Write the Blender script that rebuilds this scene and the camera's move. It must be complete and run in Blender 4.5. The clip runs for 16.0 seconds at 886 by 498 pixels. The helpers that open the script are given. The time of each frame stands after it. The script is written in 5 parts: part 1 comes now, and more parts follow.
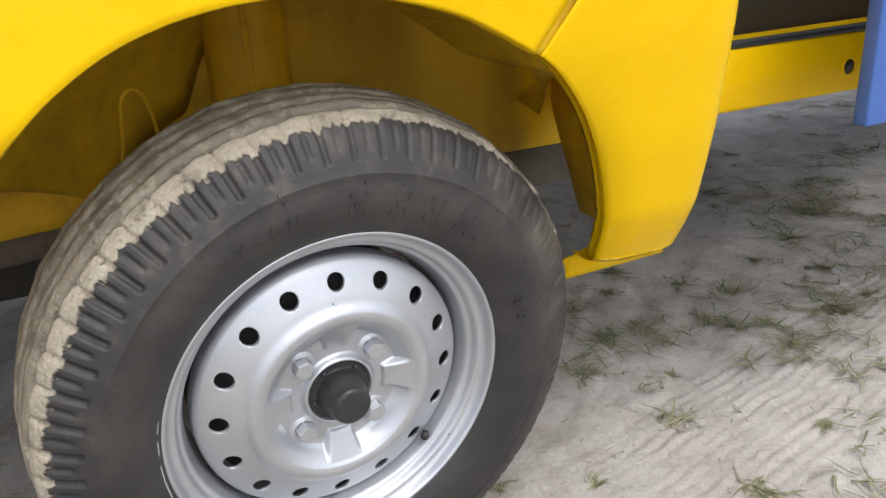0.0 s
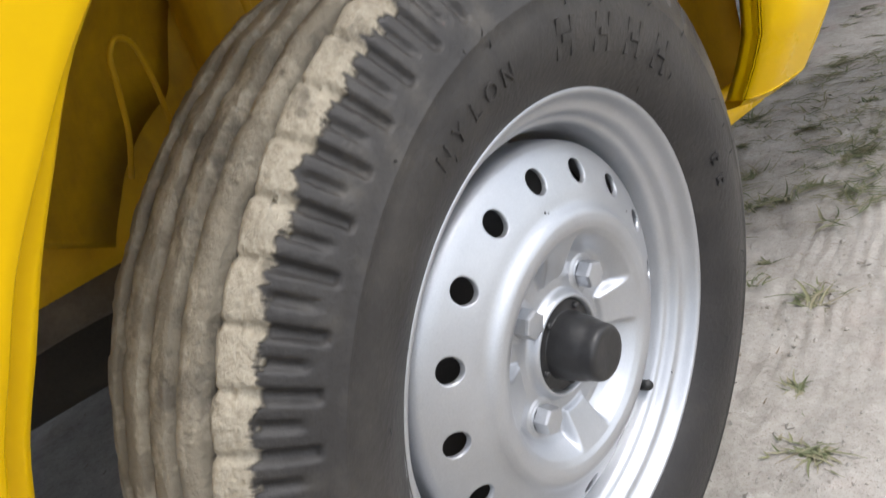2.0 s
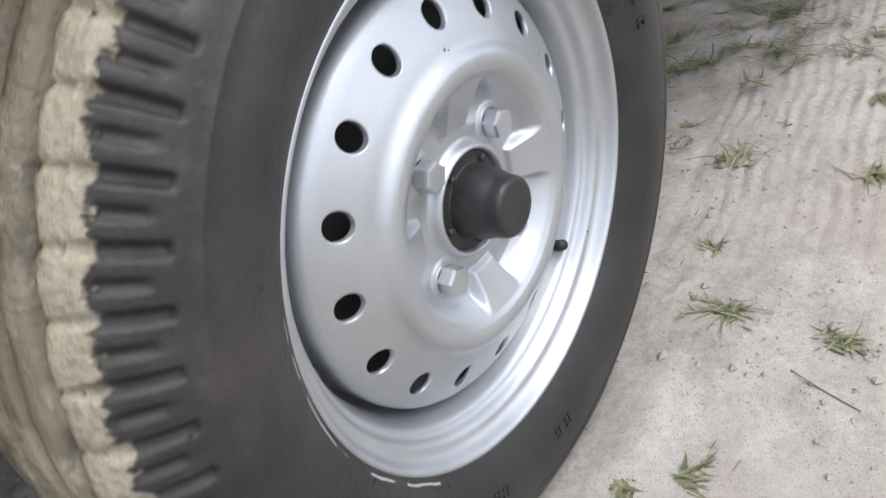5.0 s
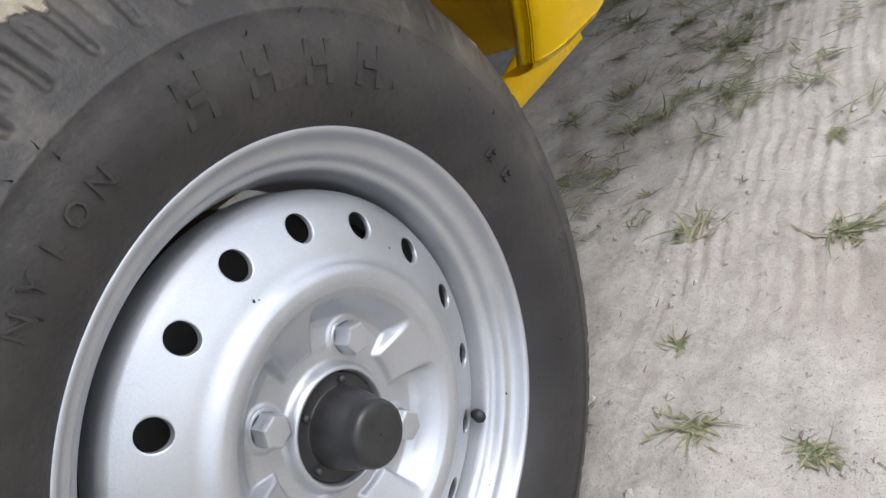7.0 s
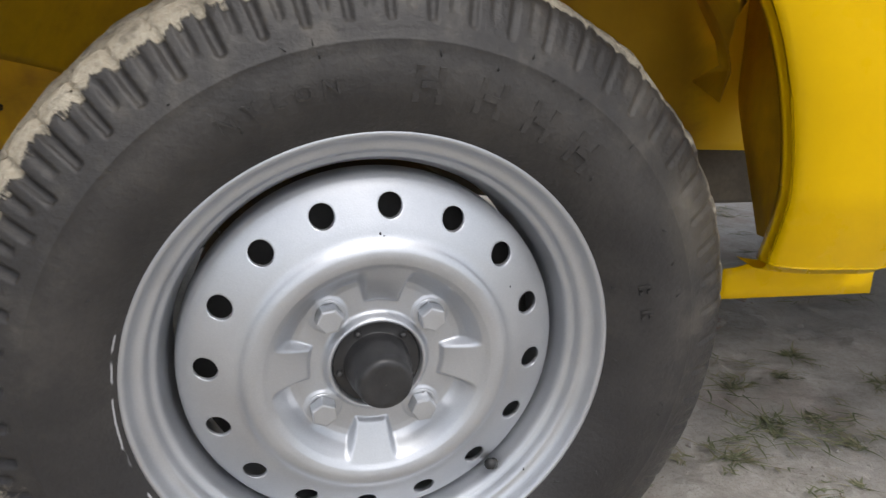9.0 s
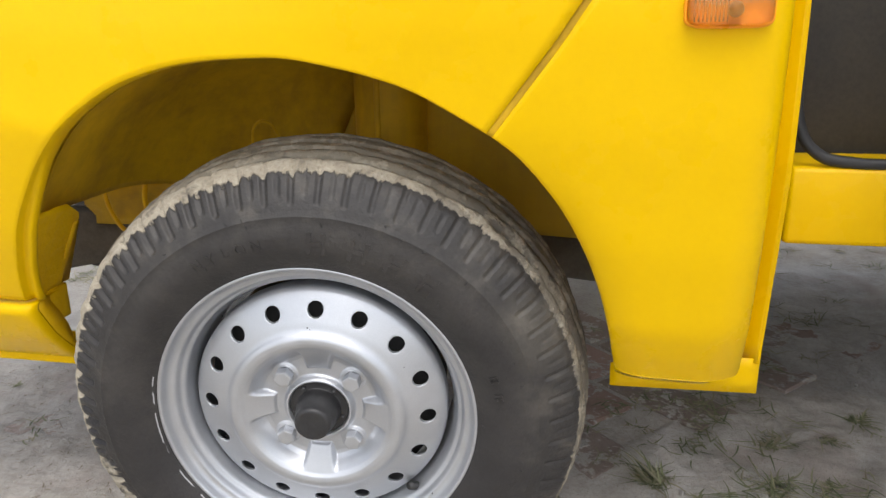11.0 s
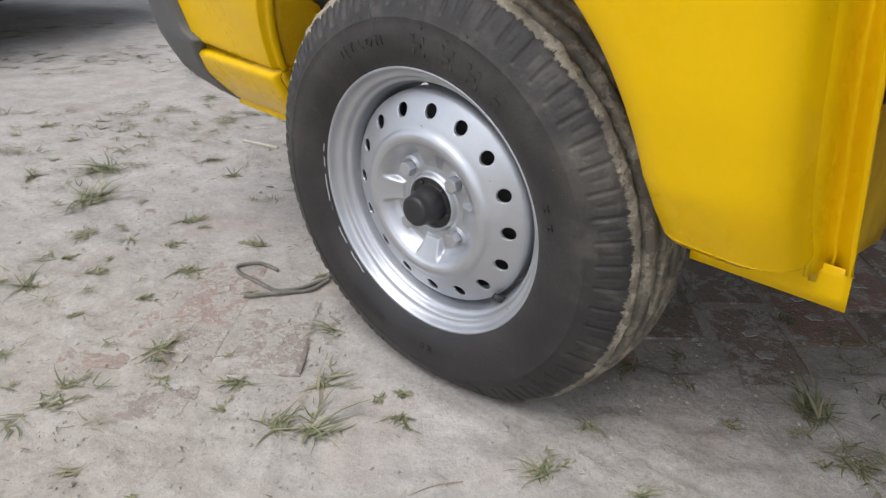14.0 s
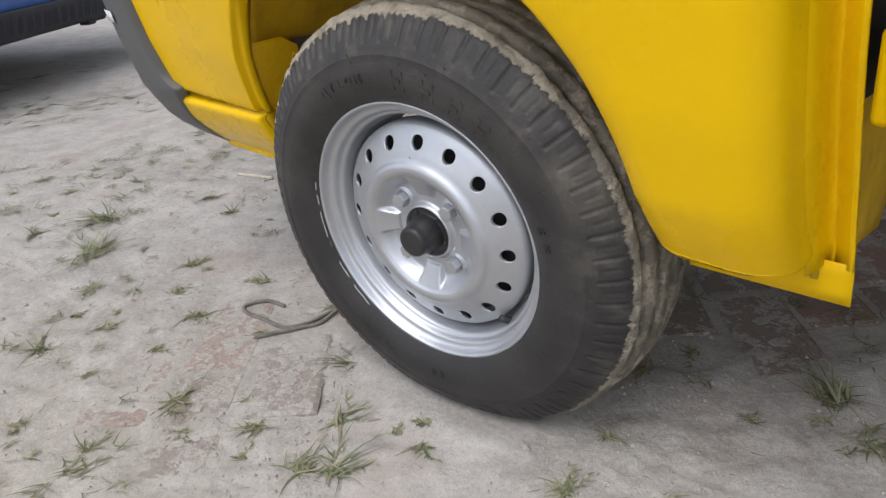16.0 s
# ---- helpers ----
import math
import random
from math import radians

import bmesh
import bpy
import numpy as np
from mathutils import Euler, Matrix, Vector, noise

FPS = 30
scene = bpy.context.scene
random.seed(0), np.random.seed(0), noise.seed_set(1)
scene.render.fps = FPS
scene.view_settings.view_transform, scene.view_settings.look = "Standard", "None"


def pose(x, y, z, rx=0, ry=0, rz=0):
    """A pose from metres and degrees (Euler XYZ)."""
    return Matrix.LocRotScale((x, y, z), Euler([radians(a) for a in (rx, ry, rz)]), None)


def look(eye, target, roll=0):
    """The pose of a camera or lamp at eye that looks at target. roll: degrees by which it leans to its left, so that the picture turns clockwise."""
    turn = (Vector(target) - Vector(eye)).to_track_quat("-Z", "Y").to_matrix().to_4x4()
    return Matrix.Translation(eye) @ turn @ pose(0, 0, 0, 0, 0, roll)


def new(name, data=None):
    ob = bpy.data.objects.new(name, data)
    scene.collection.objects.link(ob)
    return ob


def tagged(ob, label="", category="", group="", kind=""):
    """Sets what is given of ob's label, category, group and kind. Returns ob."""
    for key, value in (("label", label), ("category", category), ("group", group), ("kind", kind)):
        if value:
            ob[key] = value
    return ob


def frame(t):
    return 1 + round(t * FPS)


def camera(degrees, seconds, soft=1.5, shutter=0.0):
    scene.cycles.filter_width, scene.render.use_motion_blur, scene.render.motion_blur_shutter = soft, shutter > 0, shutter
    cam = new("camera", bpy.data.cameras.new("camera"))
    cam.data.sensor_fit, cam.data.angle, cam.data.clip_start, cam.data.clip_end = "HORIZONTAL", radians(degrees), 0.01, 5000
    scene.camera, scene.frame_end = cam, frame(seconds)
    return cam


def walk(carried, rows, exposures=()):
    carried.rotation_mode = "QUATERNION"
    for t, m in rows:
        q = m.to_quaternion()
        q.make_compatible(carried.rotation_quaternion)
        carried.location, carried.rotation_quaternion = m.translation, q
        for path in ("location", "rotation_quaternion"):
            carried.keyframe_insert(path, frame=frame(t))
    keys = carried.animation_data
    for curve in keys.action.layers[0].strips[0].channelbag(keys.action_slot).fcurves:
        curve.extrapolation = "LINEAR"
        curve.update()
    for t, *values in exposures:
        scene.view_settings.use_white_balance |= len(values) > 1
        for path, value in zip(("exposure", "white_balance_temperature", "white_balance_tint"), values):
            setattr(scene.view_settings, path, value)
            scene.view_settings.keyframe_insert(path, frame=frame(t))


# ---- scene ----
ROWS = [
    (0.0, pose(-0.1466, -0.6188, 0.6504, 67.88, 3.61, -23.78)),
    (0.5, pose(-0.1366, -0.6388, 0.6452, 69.10, 7.85, -25.90)),
    (1.0, pose(-0.1749, -0.5338, 0.6159, 70.66, 12.77, -30.49)),
    (1.5, pose(-0.2584, -0.3980, 0.5686, 70.71, 19.93, -39.82)),
    (2.0, pose(-0.3101, -0.3281, 0.5119, 68.96, 18.47, -41.81)),
    (2.5, pose(-0.3438, -0.2885, 0.4504, 64.03, 14.76, -43.76)),
    (3.0, pose(-0.3764, -0.2834, 0.4002, 60.05, 10.09, -42.64)),
    (3.5, pose(-0.3760, -0.2942, 0.3643, 57.38, 7.63, -42.75)),
    (4.0, pose(-0.3619, -0.2982, 0.3802, 57.64, 7.86, -42.58)),
    (4.5, pose(-0.3258, -0.3046, 0.4246, 59.93, 9.78, -43.16)),
    (5.0, pose(-0.2799, -0.3105, 0.4705, 58.86, 17.43, -46.96)),
    (5.2, pose(-0.2554, -0.3094, 0.4932, 57.58, 21.44, -49.49)),
    (7.3, pose(-0.1266, -0.3641, 0.4897, 62.38, 29.96, -48.51)),
    (7.5, pose(-0.1510, -0.3736, 0.4854, 66.63, 27.62, -41.24)),
    (8.0, pose(-0.1758, -0.4140, 0.4626, 72.57, 15.40, -24.33)),
    (8.5, pose(-0.1307, -0.4528, 0.4429, 74.92, 4.37, -18.03)),
    (9.0, pose(-0.0410, -0.4922, 0.4731, 74.96, -1.47, -8.94)),
    (9.5, pose(-0.0479, -0.5269, 0.5066, 72.55, -1.40, -4.42)),
    (10.0, pose(0.0320, -0.6465, 0.6033, 72.59, 0.64, 0.75)),
    (10.2, pose(0.0858, -0.6798, 0.6291, 72.42, 1.29, 1.92)),
    (12.3, pose(0.5098, -0.6731, 0.6546, 74.23, -2.12, 32.56)),
    (12.5, pose(0.5338, -0.6393, 0.6342, 72.53, -1.76, 34.75)),
    (13.0, pose(0.5997, -0.5572, 0.5717, 66.09, -3.24, 42.82)),
    (13.5, pose(0.6369, -0.5521, 0.5797, 65.10, -2.74, 48.33)),
    (14.0, pose(0.6537, -0.5603, 0.5952, 65.21, -1.02, 48.15)),
    (14.5, pose(0.6496, -0.5480, 0.6136, 65.52, 1.87, 47.00)),
    (15.0, pose(0.6541, -0.5523, 0.6216, 65.68, 3.09, 47.45)),
    (15.5, pose(0.6539, -0.5528, 0.6276, 65.54, 3.99, 46.86)),
    (16.0, pose(0.6500, -0.5427, 0.6273, 64.95, 4.86, 46.06)),
]
# the clip's camera brightens where the dark tyre fills the picture
EXPOSURES = [(0.0, 0.88, 6450, 10), (0.5, 1.02, 6450, 10), (1.0, 1.09, 6450, 10), (1.5, 1.10, 6400, 10), (2.0, 0.90, 6400, 10), (2.5, 0.72, 6350, 10), (3.0, 1.00, 6450, 10), (3.5, 1.22, 6450, 10),
             (4.0, 1.24, 6350, 10), (5.0, 0.88, 6250, 10), (7.5, 0.88, 6300, 10), (8.0, 0.52, 6450, 10), (8.5, 0.78, 6500, 10), (9.0, 0.60, 6500, 10), (10.0, 0.87, 6550, 10), (12.5, 0.68, 6500, 10), (14.0, 0.54, 6350, 11), (16.0, 0.50, 6300, 11)]
cam = camera(59.08, 16.0, soft=1.35, shutter=0.22)
walk(cam, ROWS, exposures=EXPOSURES)

# ------------------------------------------------------------------ light
world = bpy.data.worlds.new("overcast_sky")
scene.world = world
world.use_nodes = True
wn = world.node_tree.nodes
sky = wn.new("ShaderNodeTexSky")
sky.sky_type, sky.sun_disc = "NISHITA", False
sky.sun_elevation, sky.sun_rotation = radians(61), radians(169)
sky.air_density, sky.dust_density, sky.ozone_density = 0.9, 2.8, 1.1
wn["Background"].inputs["Strength"].default_value = 0.165
pale = wn.new("ShaderNodeHueSaturation")        # thin white cloud over the whole sky
pale.inputs["Saturation"].default_value = 0.38
world.node_tree.links.new(sky.outputs["Color"], pale.inputs["Color"])
world.node_tree.links.new(pale.outputs["Color"], wn["Background"].inputs["Color"])

sun = new("sun", bpy.data.lights.new("sun", "SUN"))
sun.data.energy, sun.data.angle, sun.data.color = 0.55, radians(30), (1.0, 0.98, 0.96)
sun.matrix_world = look((0, 0, 5), (-0.5, 2.7, 0.0))

# ------------------------------------------------------------------ helpers
TRUE_M = Matrix(((0.9912, -0.1163, 0.0638), (0.1214, 0.9891, -0.0833), (-0.0534, 0.0903, 0.9945)))
HUB = Vector((0, 0, 0.2511))
WHEEL = Matrix.Translation(HUB) @ TRUE_M.to_4x4()      # steered, slightly leaning wheel


def lerp(a, b, t):
    return a + (b - a) * t


def smooth(a, b, x):
    t = min(1.0, max(0.0, (x - a) / (b - a)))
    return t * t * (3 - 2 * t)


def curve1(table):
    xs, ys = [p[0] for p in table], [p[1] for p in table]
    return lambda x: float(np.interp(x, xs, ys))


def rounded(points, steps=4):
    """A Catmull-Rom line through the points."""
    pts = [Vector(p) for p in points]
    out = []
    for i in range(len(pts) - 1):
        p0, p1, p2, p3 = pts[max(i - 1, 0)], pts[i], pts[i + 1], pts[min(i + 2, len(pts) - 1)]
        for k in range(steps):
            t = k / steps
            out.append(0.5 * ((2 * p1) + (p2 - p0) * t + (2 * p0 - 5 * p1 + 4 * p2 - p3) * t * t + (3 * p1 - p0 - 3 * p2 + p3) * t ** 3))
    return out + [pts[-1]]


def link_mesh(name, bm, material, parent=None, label="", smooth_shade=True, matrix=None, merge=0.0):
    if merge:
        bmesh.ops.remove_doubles(bm, verts=bm.verts, dist=merge)
    bmesh.ops.recalc_face_normals(bm, faces=bm.faces)
    me = bpy.data.meshes.new(name)
    for f in bm.faces:
        f.smooth = smooth_shade
    bm.to_mesh(me)
    bm.free()
    me.materials.append(material)
    ob = new(name, me)
    if parent:
        ob.parent = parent
    if matrix:
        ob.matrix_basis = matrix
    if label:
        ob["label"] = label
    return ob


def part(name, bm, material, parent, label="", smooth_shade=True, matrix=None, merge=0.0):
    return link_mesh(name, bm, material, parent, label, smooth_shade, matrix, merge)


def sheet(rows, bm=None, closed=False):
    """Quads between rows of points."""
    bm = bm or bmesh.new()
    vs = [[bm.verts.new(p) for p in row] for row in rows]
    n = len(rows[0])
    for a, b in zip(vs[:-1], vs[1:]):
        for i in range(n if closed else n - 1):
            j = (i + 1) % n
            bm.faces.new((a[i], a[j], b[j], b[i]))
    return bm


def thicken(bm, depth, way):
    """Gives an open sheet a thickness along way."""
    faces = list(bm.faces)
    got = bmesh.ops.extrude_face_region(bm, geom=faces)
    vs = [g for g in got["geom"] if isinstance(g, bmesh.types.BMVert)]
    for v in vs:
        v.co += Vector(way) * depth
    return bm


def add_box(bm, lo, hi, bevel=0.0, segments=2):
    got = bmesh.ops.create_cube(bm, size=1.0)["verts"]
    c = (Vector(lo) + Vector(hi)) / 2
    s = Vector(hi) - Vector(lo)
    for v in got:
        v.co = Vector((v.co.x * s.x, v.co.y * s.y, v.co.z * s.z)) + c
    if bevel:
        es = list({e for v in got for e in v.link_edges})
        bmesh.ops.bevel(bm, geom=es, offset=bevel, segments=segments, affect="EDGES", profile=0.5)
    return bm


def revolve(profile, n, bm=None, a0=0.0, a1=2 * math.pi):
    """Profile of (radius, y) turned round the y axis."""
    rows = []
    full = abs(a1 - a0 - 2 * math.pi) < 1e-6
    m = n if full else n + 1
    for r, y in profile:
        rows.append([(r * math.cos(a0 + (a1 - a0) * k / n), y, r * math.sin(a0 + (a1 - a0) * k / n)) for k in range(m)])
    return sheet(rows, bm, closed=full)


def tube(points, radius, n=8, bm=None, taper=None):
    """A round bar along points."""
    bm = bm or bmesh.new()
    pts = [Vector(p) for p in points]
    rows = []
    up = Vector((0.13, 0.27, 0.95))
    for i, p in enumerate(pts):
        d = (pts[min(i + 1, len(pts) - 1)] - pts[max(i - 1, 0)]).normalized()
        a = d.cross(up)
        a = a.normalized() if a.length > 1e-4 else Vector((1, 0, 0))
        b = d.cross(a)
        r = radius if taper is None else radius * lerp(1, taper, i / (len(pts) - 1))
        rows.append([p + a * r * math.cos(2 * math.pi * k / n) + b * r * math.sin(2 * math.pi * k / n) for k in range(n)])
    sheet(rows, bm, closed=True)
    bm.verts.ensure_lookup_table()
    bm.faces.new(bm.verts[len(bm.verts) - n:])
    bm.faces.new(bm.verts[len(bm.verts) - n * len(pts):len(bm.verts) - n * (len(pts) - 1)])
    return bm


# ------------------------------------------------------------------ materials
def material(name):
    m = bpy.data.materials.new(name)
    m.use_nodes = True
    nt = m.node_tree
    return m, nt, nt.nodes["Principled BSDF"]


def node(nt, kind, **values):
    n = nt.nodes.new(kind)
    for k, v in values.items():
        if k == "op":
            n.operation = v
        elif k == "blend":
            n.blend_type, n.data_type = v, "RGBA"
        else:
            n.inputs[k.replace("_", " ")].default_value = v
    return n


def math_node(nt, op, a, b=None, clamp=False):
    n = nt.nodes.new("ShaderNodeMath")
    n.operation, n.use_clamp = op, clamp
    for i, v in enumerate((a, b)):
        if v is None:
            continue
        if isinstance(v, (int, float)):
            n.inputs[i].default_value = v
        else:
            nt.links.new(v, n.inputs[i])
    return n.outputs[0]


def coords(nt):
    return nt.nodes.new("ShaderNodeTexCoord").outputs["Object"]


def noise_out(nt, vec, scale, detail=6, rough=0.6, distort=0.0):
    n = node(nt, "ShaderNodeTexNoise", Scale=scale, Detail=detail, Roughness=rough, Distortion=distort)
    nt.links.new(vec, n.inputs["Vector"])
    return n.outputs["Fac"]


def ramp(nt, fac, stops):
    n = nt.nodes.new("ShaderNodeValToRGB")
    el = n.color_ramp.elements
    while len(el) < len(stops):
        el.new(0.5)
    for e, (p, c) in zip(el, stops):
        e.position = p
        e.color = (*c, 1) if len(c) == 3 else c
    nt.links.new(fac, n.inputs["Fac"])
    return n.outputs["Color"]


def span(nt, value, lo, hi, a=0.0, b=1.0):
    n = nt.nodes.new("ShaderNodeMapRange")
    n.interpolation_type = "SMOOTHSTEP"
    for i, v in enumerate((lo, hi, a, b)):
        n.inputs[i + 1].default_value = v
    nt.links.new(value, n.inputs[0])
    return n.outputs[0]


def mix(nt, fac, a, b, blend="MIX"):
    n = nt.nodes.new("ShaderNodeMix")
    n.data_type, n.blend_type = "RGBA", blend
    for sock, v in ((n.inputs[0], fac), (n.inputs[6], a), (n.inputs[7], b)):
        if isinstance(v, (int, float)):
            sock.default_value = v
        elif isinstance(v, tuple):
            sock.default_value = (*v, 1)
        else:
            nt.links.new(v, sock)
    return n.outputs[2]


def bump(nt, bsdf, height, distance, strength=1.0):
    b = node(nt, "ShaderNodeBump", Strength=strength, Distance=distance)
    nt.links.new(height, b.inputs["Height"])
    nt.links.new(b.outputs["Normal"], bsdf.inputs["Normal"])
    return b


def plain(name, dark, light, scale=20.0, rough=(0.4, 0.6), metal=0.0, relief=0.0005, fine=180.0, coat=0.0):
    """A surface with two scales of mottling, uneven gloss and fine relief."""
    m, nt, bsdf = material(name)
    v = coords(nt)
    big, small = noise_out(nt, v, scale), noise_out(nt, v, fine, 4)
    both = math_node(nt, "ADD", math_node(nt, "MULTIPLY", big, 0.7), math_node(nt, "MULTIPLY", small, 0.3))
    nt.links.new(ramp(nt, both, [(0.32, dark), (0.68, light)]), bsdf.inputs["Base Color"])
    nt.links.new(span(nt, big, 0.3, 0.7, rough[0], rough[1]), bsdf.inputs["Roughness"])
    bsdf.inputs["Metallic"].default_value = metal
    bsdf.inputs["Coat Weight"].default_value = coat
    bsdf.inputs["Coat Roughness"].default_value = 0.12
    if relief:
        bump(nt, bsdf, both, relief)
    return m


YELLOW = plain("yellow_paint", (0.755, 0.462, 0.0), (0.79, 0.494, 0.0), 6.0, (0.24, 0.34), 0.0, 0.00010, 90.0, 0.0)
YELLOW.node_tree.nodes["Principled BSDF"].inputs["Specular IOR Level"].default_value = 0.15
GREY_PLASTIC = plain("grey_bumper_plastic", (0.085, 0.085, 0.085), (0.115, 0.115, 0.112), 14.0, (0.5, 0.62), 0.0, 0.0003, 400.0)
DRUM = plain("brake_drum_grey", (0.07, 0.068, 0.066), (0.11, 0.105, 0.10), 18.0, (0.6, 0.8), 0.0, 0.0008, 200.0)
CHASSIS = plain("chassis_black", (0.026, 0.023, 0.019), (0.065, 0.057, 0.045), 18.0, (0.6, 0.8), 0.0, 0.0008, 200.0)
DUSTY = plain("dusty_chassis", (0.075, 0.064, 0.050), (0.17, 0.148, 0.118), 22.0, (0.75, 0.9), 0.0, 0.0008, 200.0)
RUBBER = plain("black_rubber", (0.015, 0.015, 0.015), (0.03, 0.03, 0.03), 30.0, (0.45, 0.6), 0.0, 0.0003, 250.0)
BLUE = plain("blue_paint", (0.045, 0.12, 0.40), (0.07, 0.16, 0.47), 8.0, (0.4, 0.5), 0.0, 0.0002, 90.0, 0.2)
HUB_BLACK = plain("hub_black", (0.014, 0.014, 0.015), (0.035, 0.034, 0.034), 60.0, (0.35, 0.55), 0.0, 0.0006, 300.0)
SKIRT = plain("dark_blue_grey_plastic", (0.017, 0.018, 0.025), (0.032, 0.033, 0.042), 12.0, (0.5, 0.65), 0.0, 0.0004, 90.0)
WHITE_TAPE = plain("white_tape", (0.62, 0.62, 0.62), (0.75, 0.75, 0.75), 40.0, (0.3, 0.45))


AMBER = plain("amber_plastic", (0.88, 0.27, 0.004), (0.95, 0.36, 0.008), 60.0, (0.25, 0.35))
AMBER_DARK = plain("amber_bulb", (0.30, 0.09, 0.01), (0.38, 0.12, 0.012), 60.0, (0.2, 0.3))
AMBER_LENS, _nt, _b = material("amber_lens")
_b.inputs["Base Color"].default_value = (1.0, 0.62, 0.12, 1)
_b.inputs["Transmission Weight"].default_value = 0.85
_b.inputs["Roughness"].default_value = 0.08


SEALED = plain("sealed_yellow_paint", (0.74, 0.43, 0.0), (0.84, 0.52, 0.0), 26.0, (0.4, 0.5), 0.0, 0.004, 110.0)


def liner_material(name, light_tinted=False):
    """Thin yellow overspray over dark undercoat, with dirt; the flag paints in shade midway and light at the rear."""
    m, nt, bsdf = material(name)
    v = coords(nt)
    a, b = noise_out(nt, v, 7.0, 8, 0.65, 0.6), noise_out(nt, v, 60.0, 6)
    streak = nt.nodes.new("ShaderNodeMapping")
    streak.inputs["Scale"].default_value = (40, 40, 3)
    nt.links.new(v, streak.inputs["Vector"])
    s = noise_out(nt, streak.outputs["Vector"], 1.0, 5)
    f = math_node(nt, "ADD", math_node(nt, "MULTIPLY", a, 0.55), math_node(nt, "ADD", math_node(nt, "MULTIPLY", b, 0.15), math_node(nt, "MULTIPLY", s, 0.3)))
    col = ramp(nt, f, [(0.34, (0.40, 0.235, 0.008)), (0.5, (0.62, 0.375, 0.003)), (0.62, (0.74, 0.46, 0.002))])
    if light_tinted:
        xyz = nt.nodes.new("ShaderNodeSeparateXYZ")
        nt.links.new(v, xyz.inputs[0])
        # shade midway and brightness at the rear are put into the colour
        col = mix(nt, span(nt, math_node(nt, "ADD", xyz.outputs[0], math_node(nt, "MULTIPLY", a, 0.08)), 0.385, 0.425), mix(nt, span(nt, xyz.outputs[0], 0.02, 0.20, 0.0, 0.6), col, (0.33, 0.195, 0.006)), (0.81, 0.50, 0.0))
    nt.links.new(col, bsdf.inputs["Base Color"])
    bsdf.inputs["Roughness"].default_value = 0.62
    bump(nt, bsdf, f, 0.0012)
    return m


LINER = liner_material("wheelhouse_overspray")
APRON = liner_material("apron_paint_with_light", True)


def silver_material():
    m, nt, bsdf = material("silver_wheel_paint")
    v = coords(nt)
    big, fine = noise_out(nt, v, 25.0, 5), noise_out(nt, v, 900.0, 2)
    f = math_node(nt, "ADD", math_node(nt, "MULTIPLY", big, 0.6), math_node(nt, "MULTIPLY", fine, 0.4))
    nt.links.new(ramp(nt, f, [(0.3, (0.46, 0.475, 0.50)), (0.7, (0.56, 0.575, 0.60))]), bsdf.inputs["Base Color"])
    nt.links.new(span(nt, big, 0.3, 0.7, 0.35, 0.43), bsdf.inputs["Roughness"])
    bsdf.inputs["Metallic"].default_value = 0.78
    bump(nt, bsdf, f, 0.00025)
    return m


SILVER = silver_material()


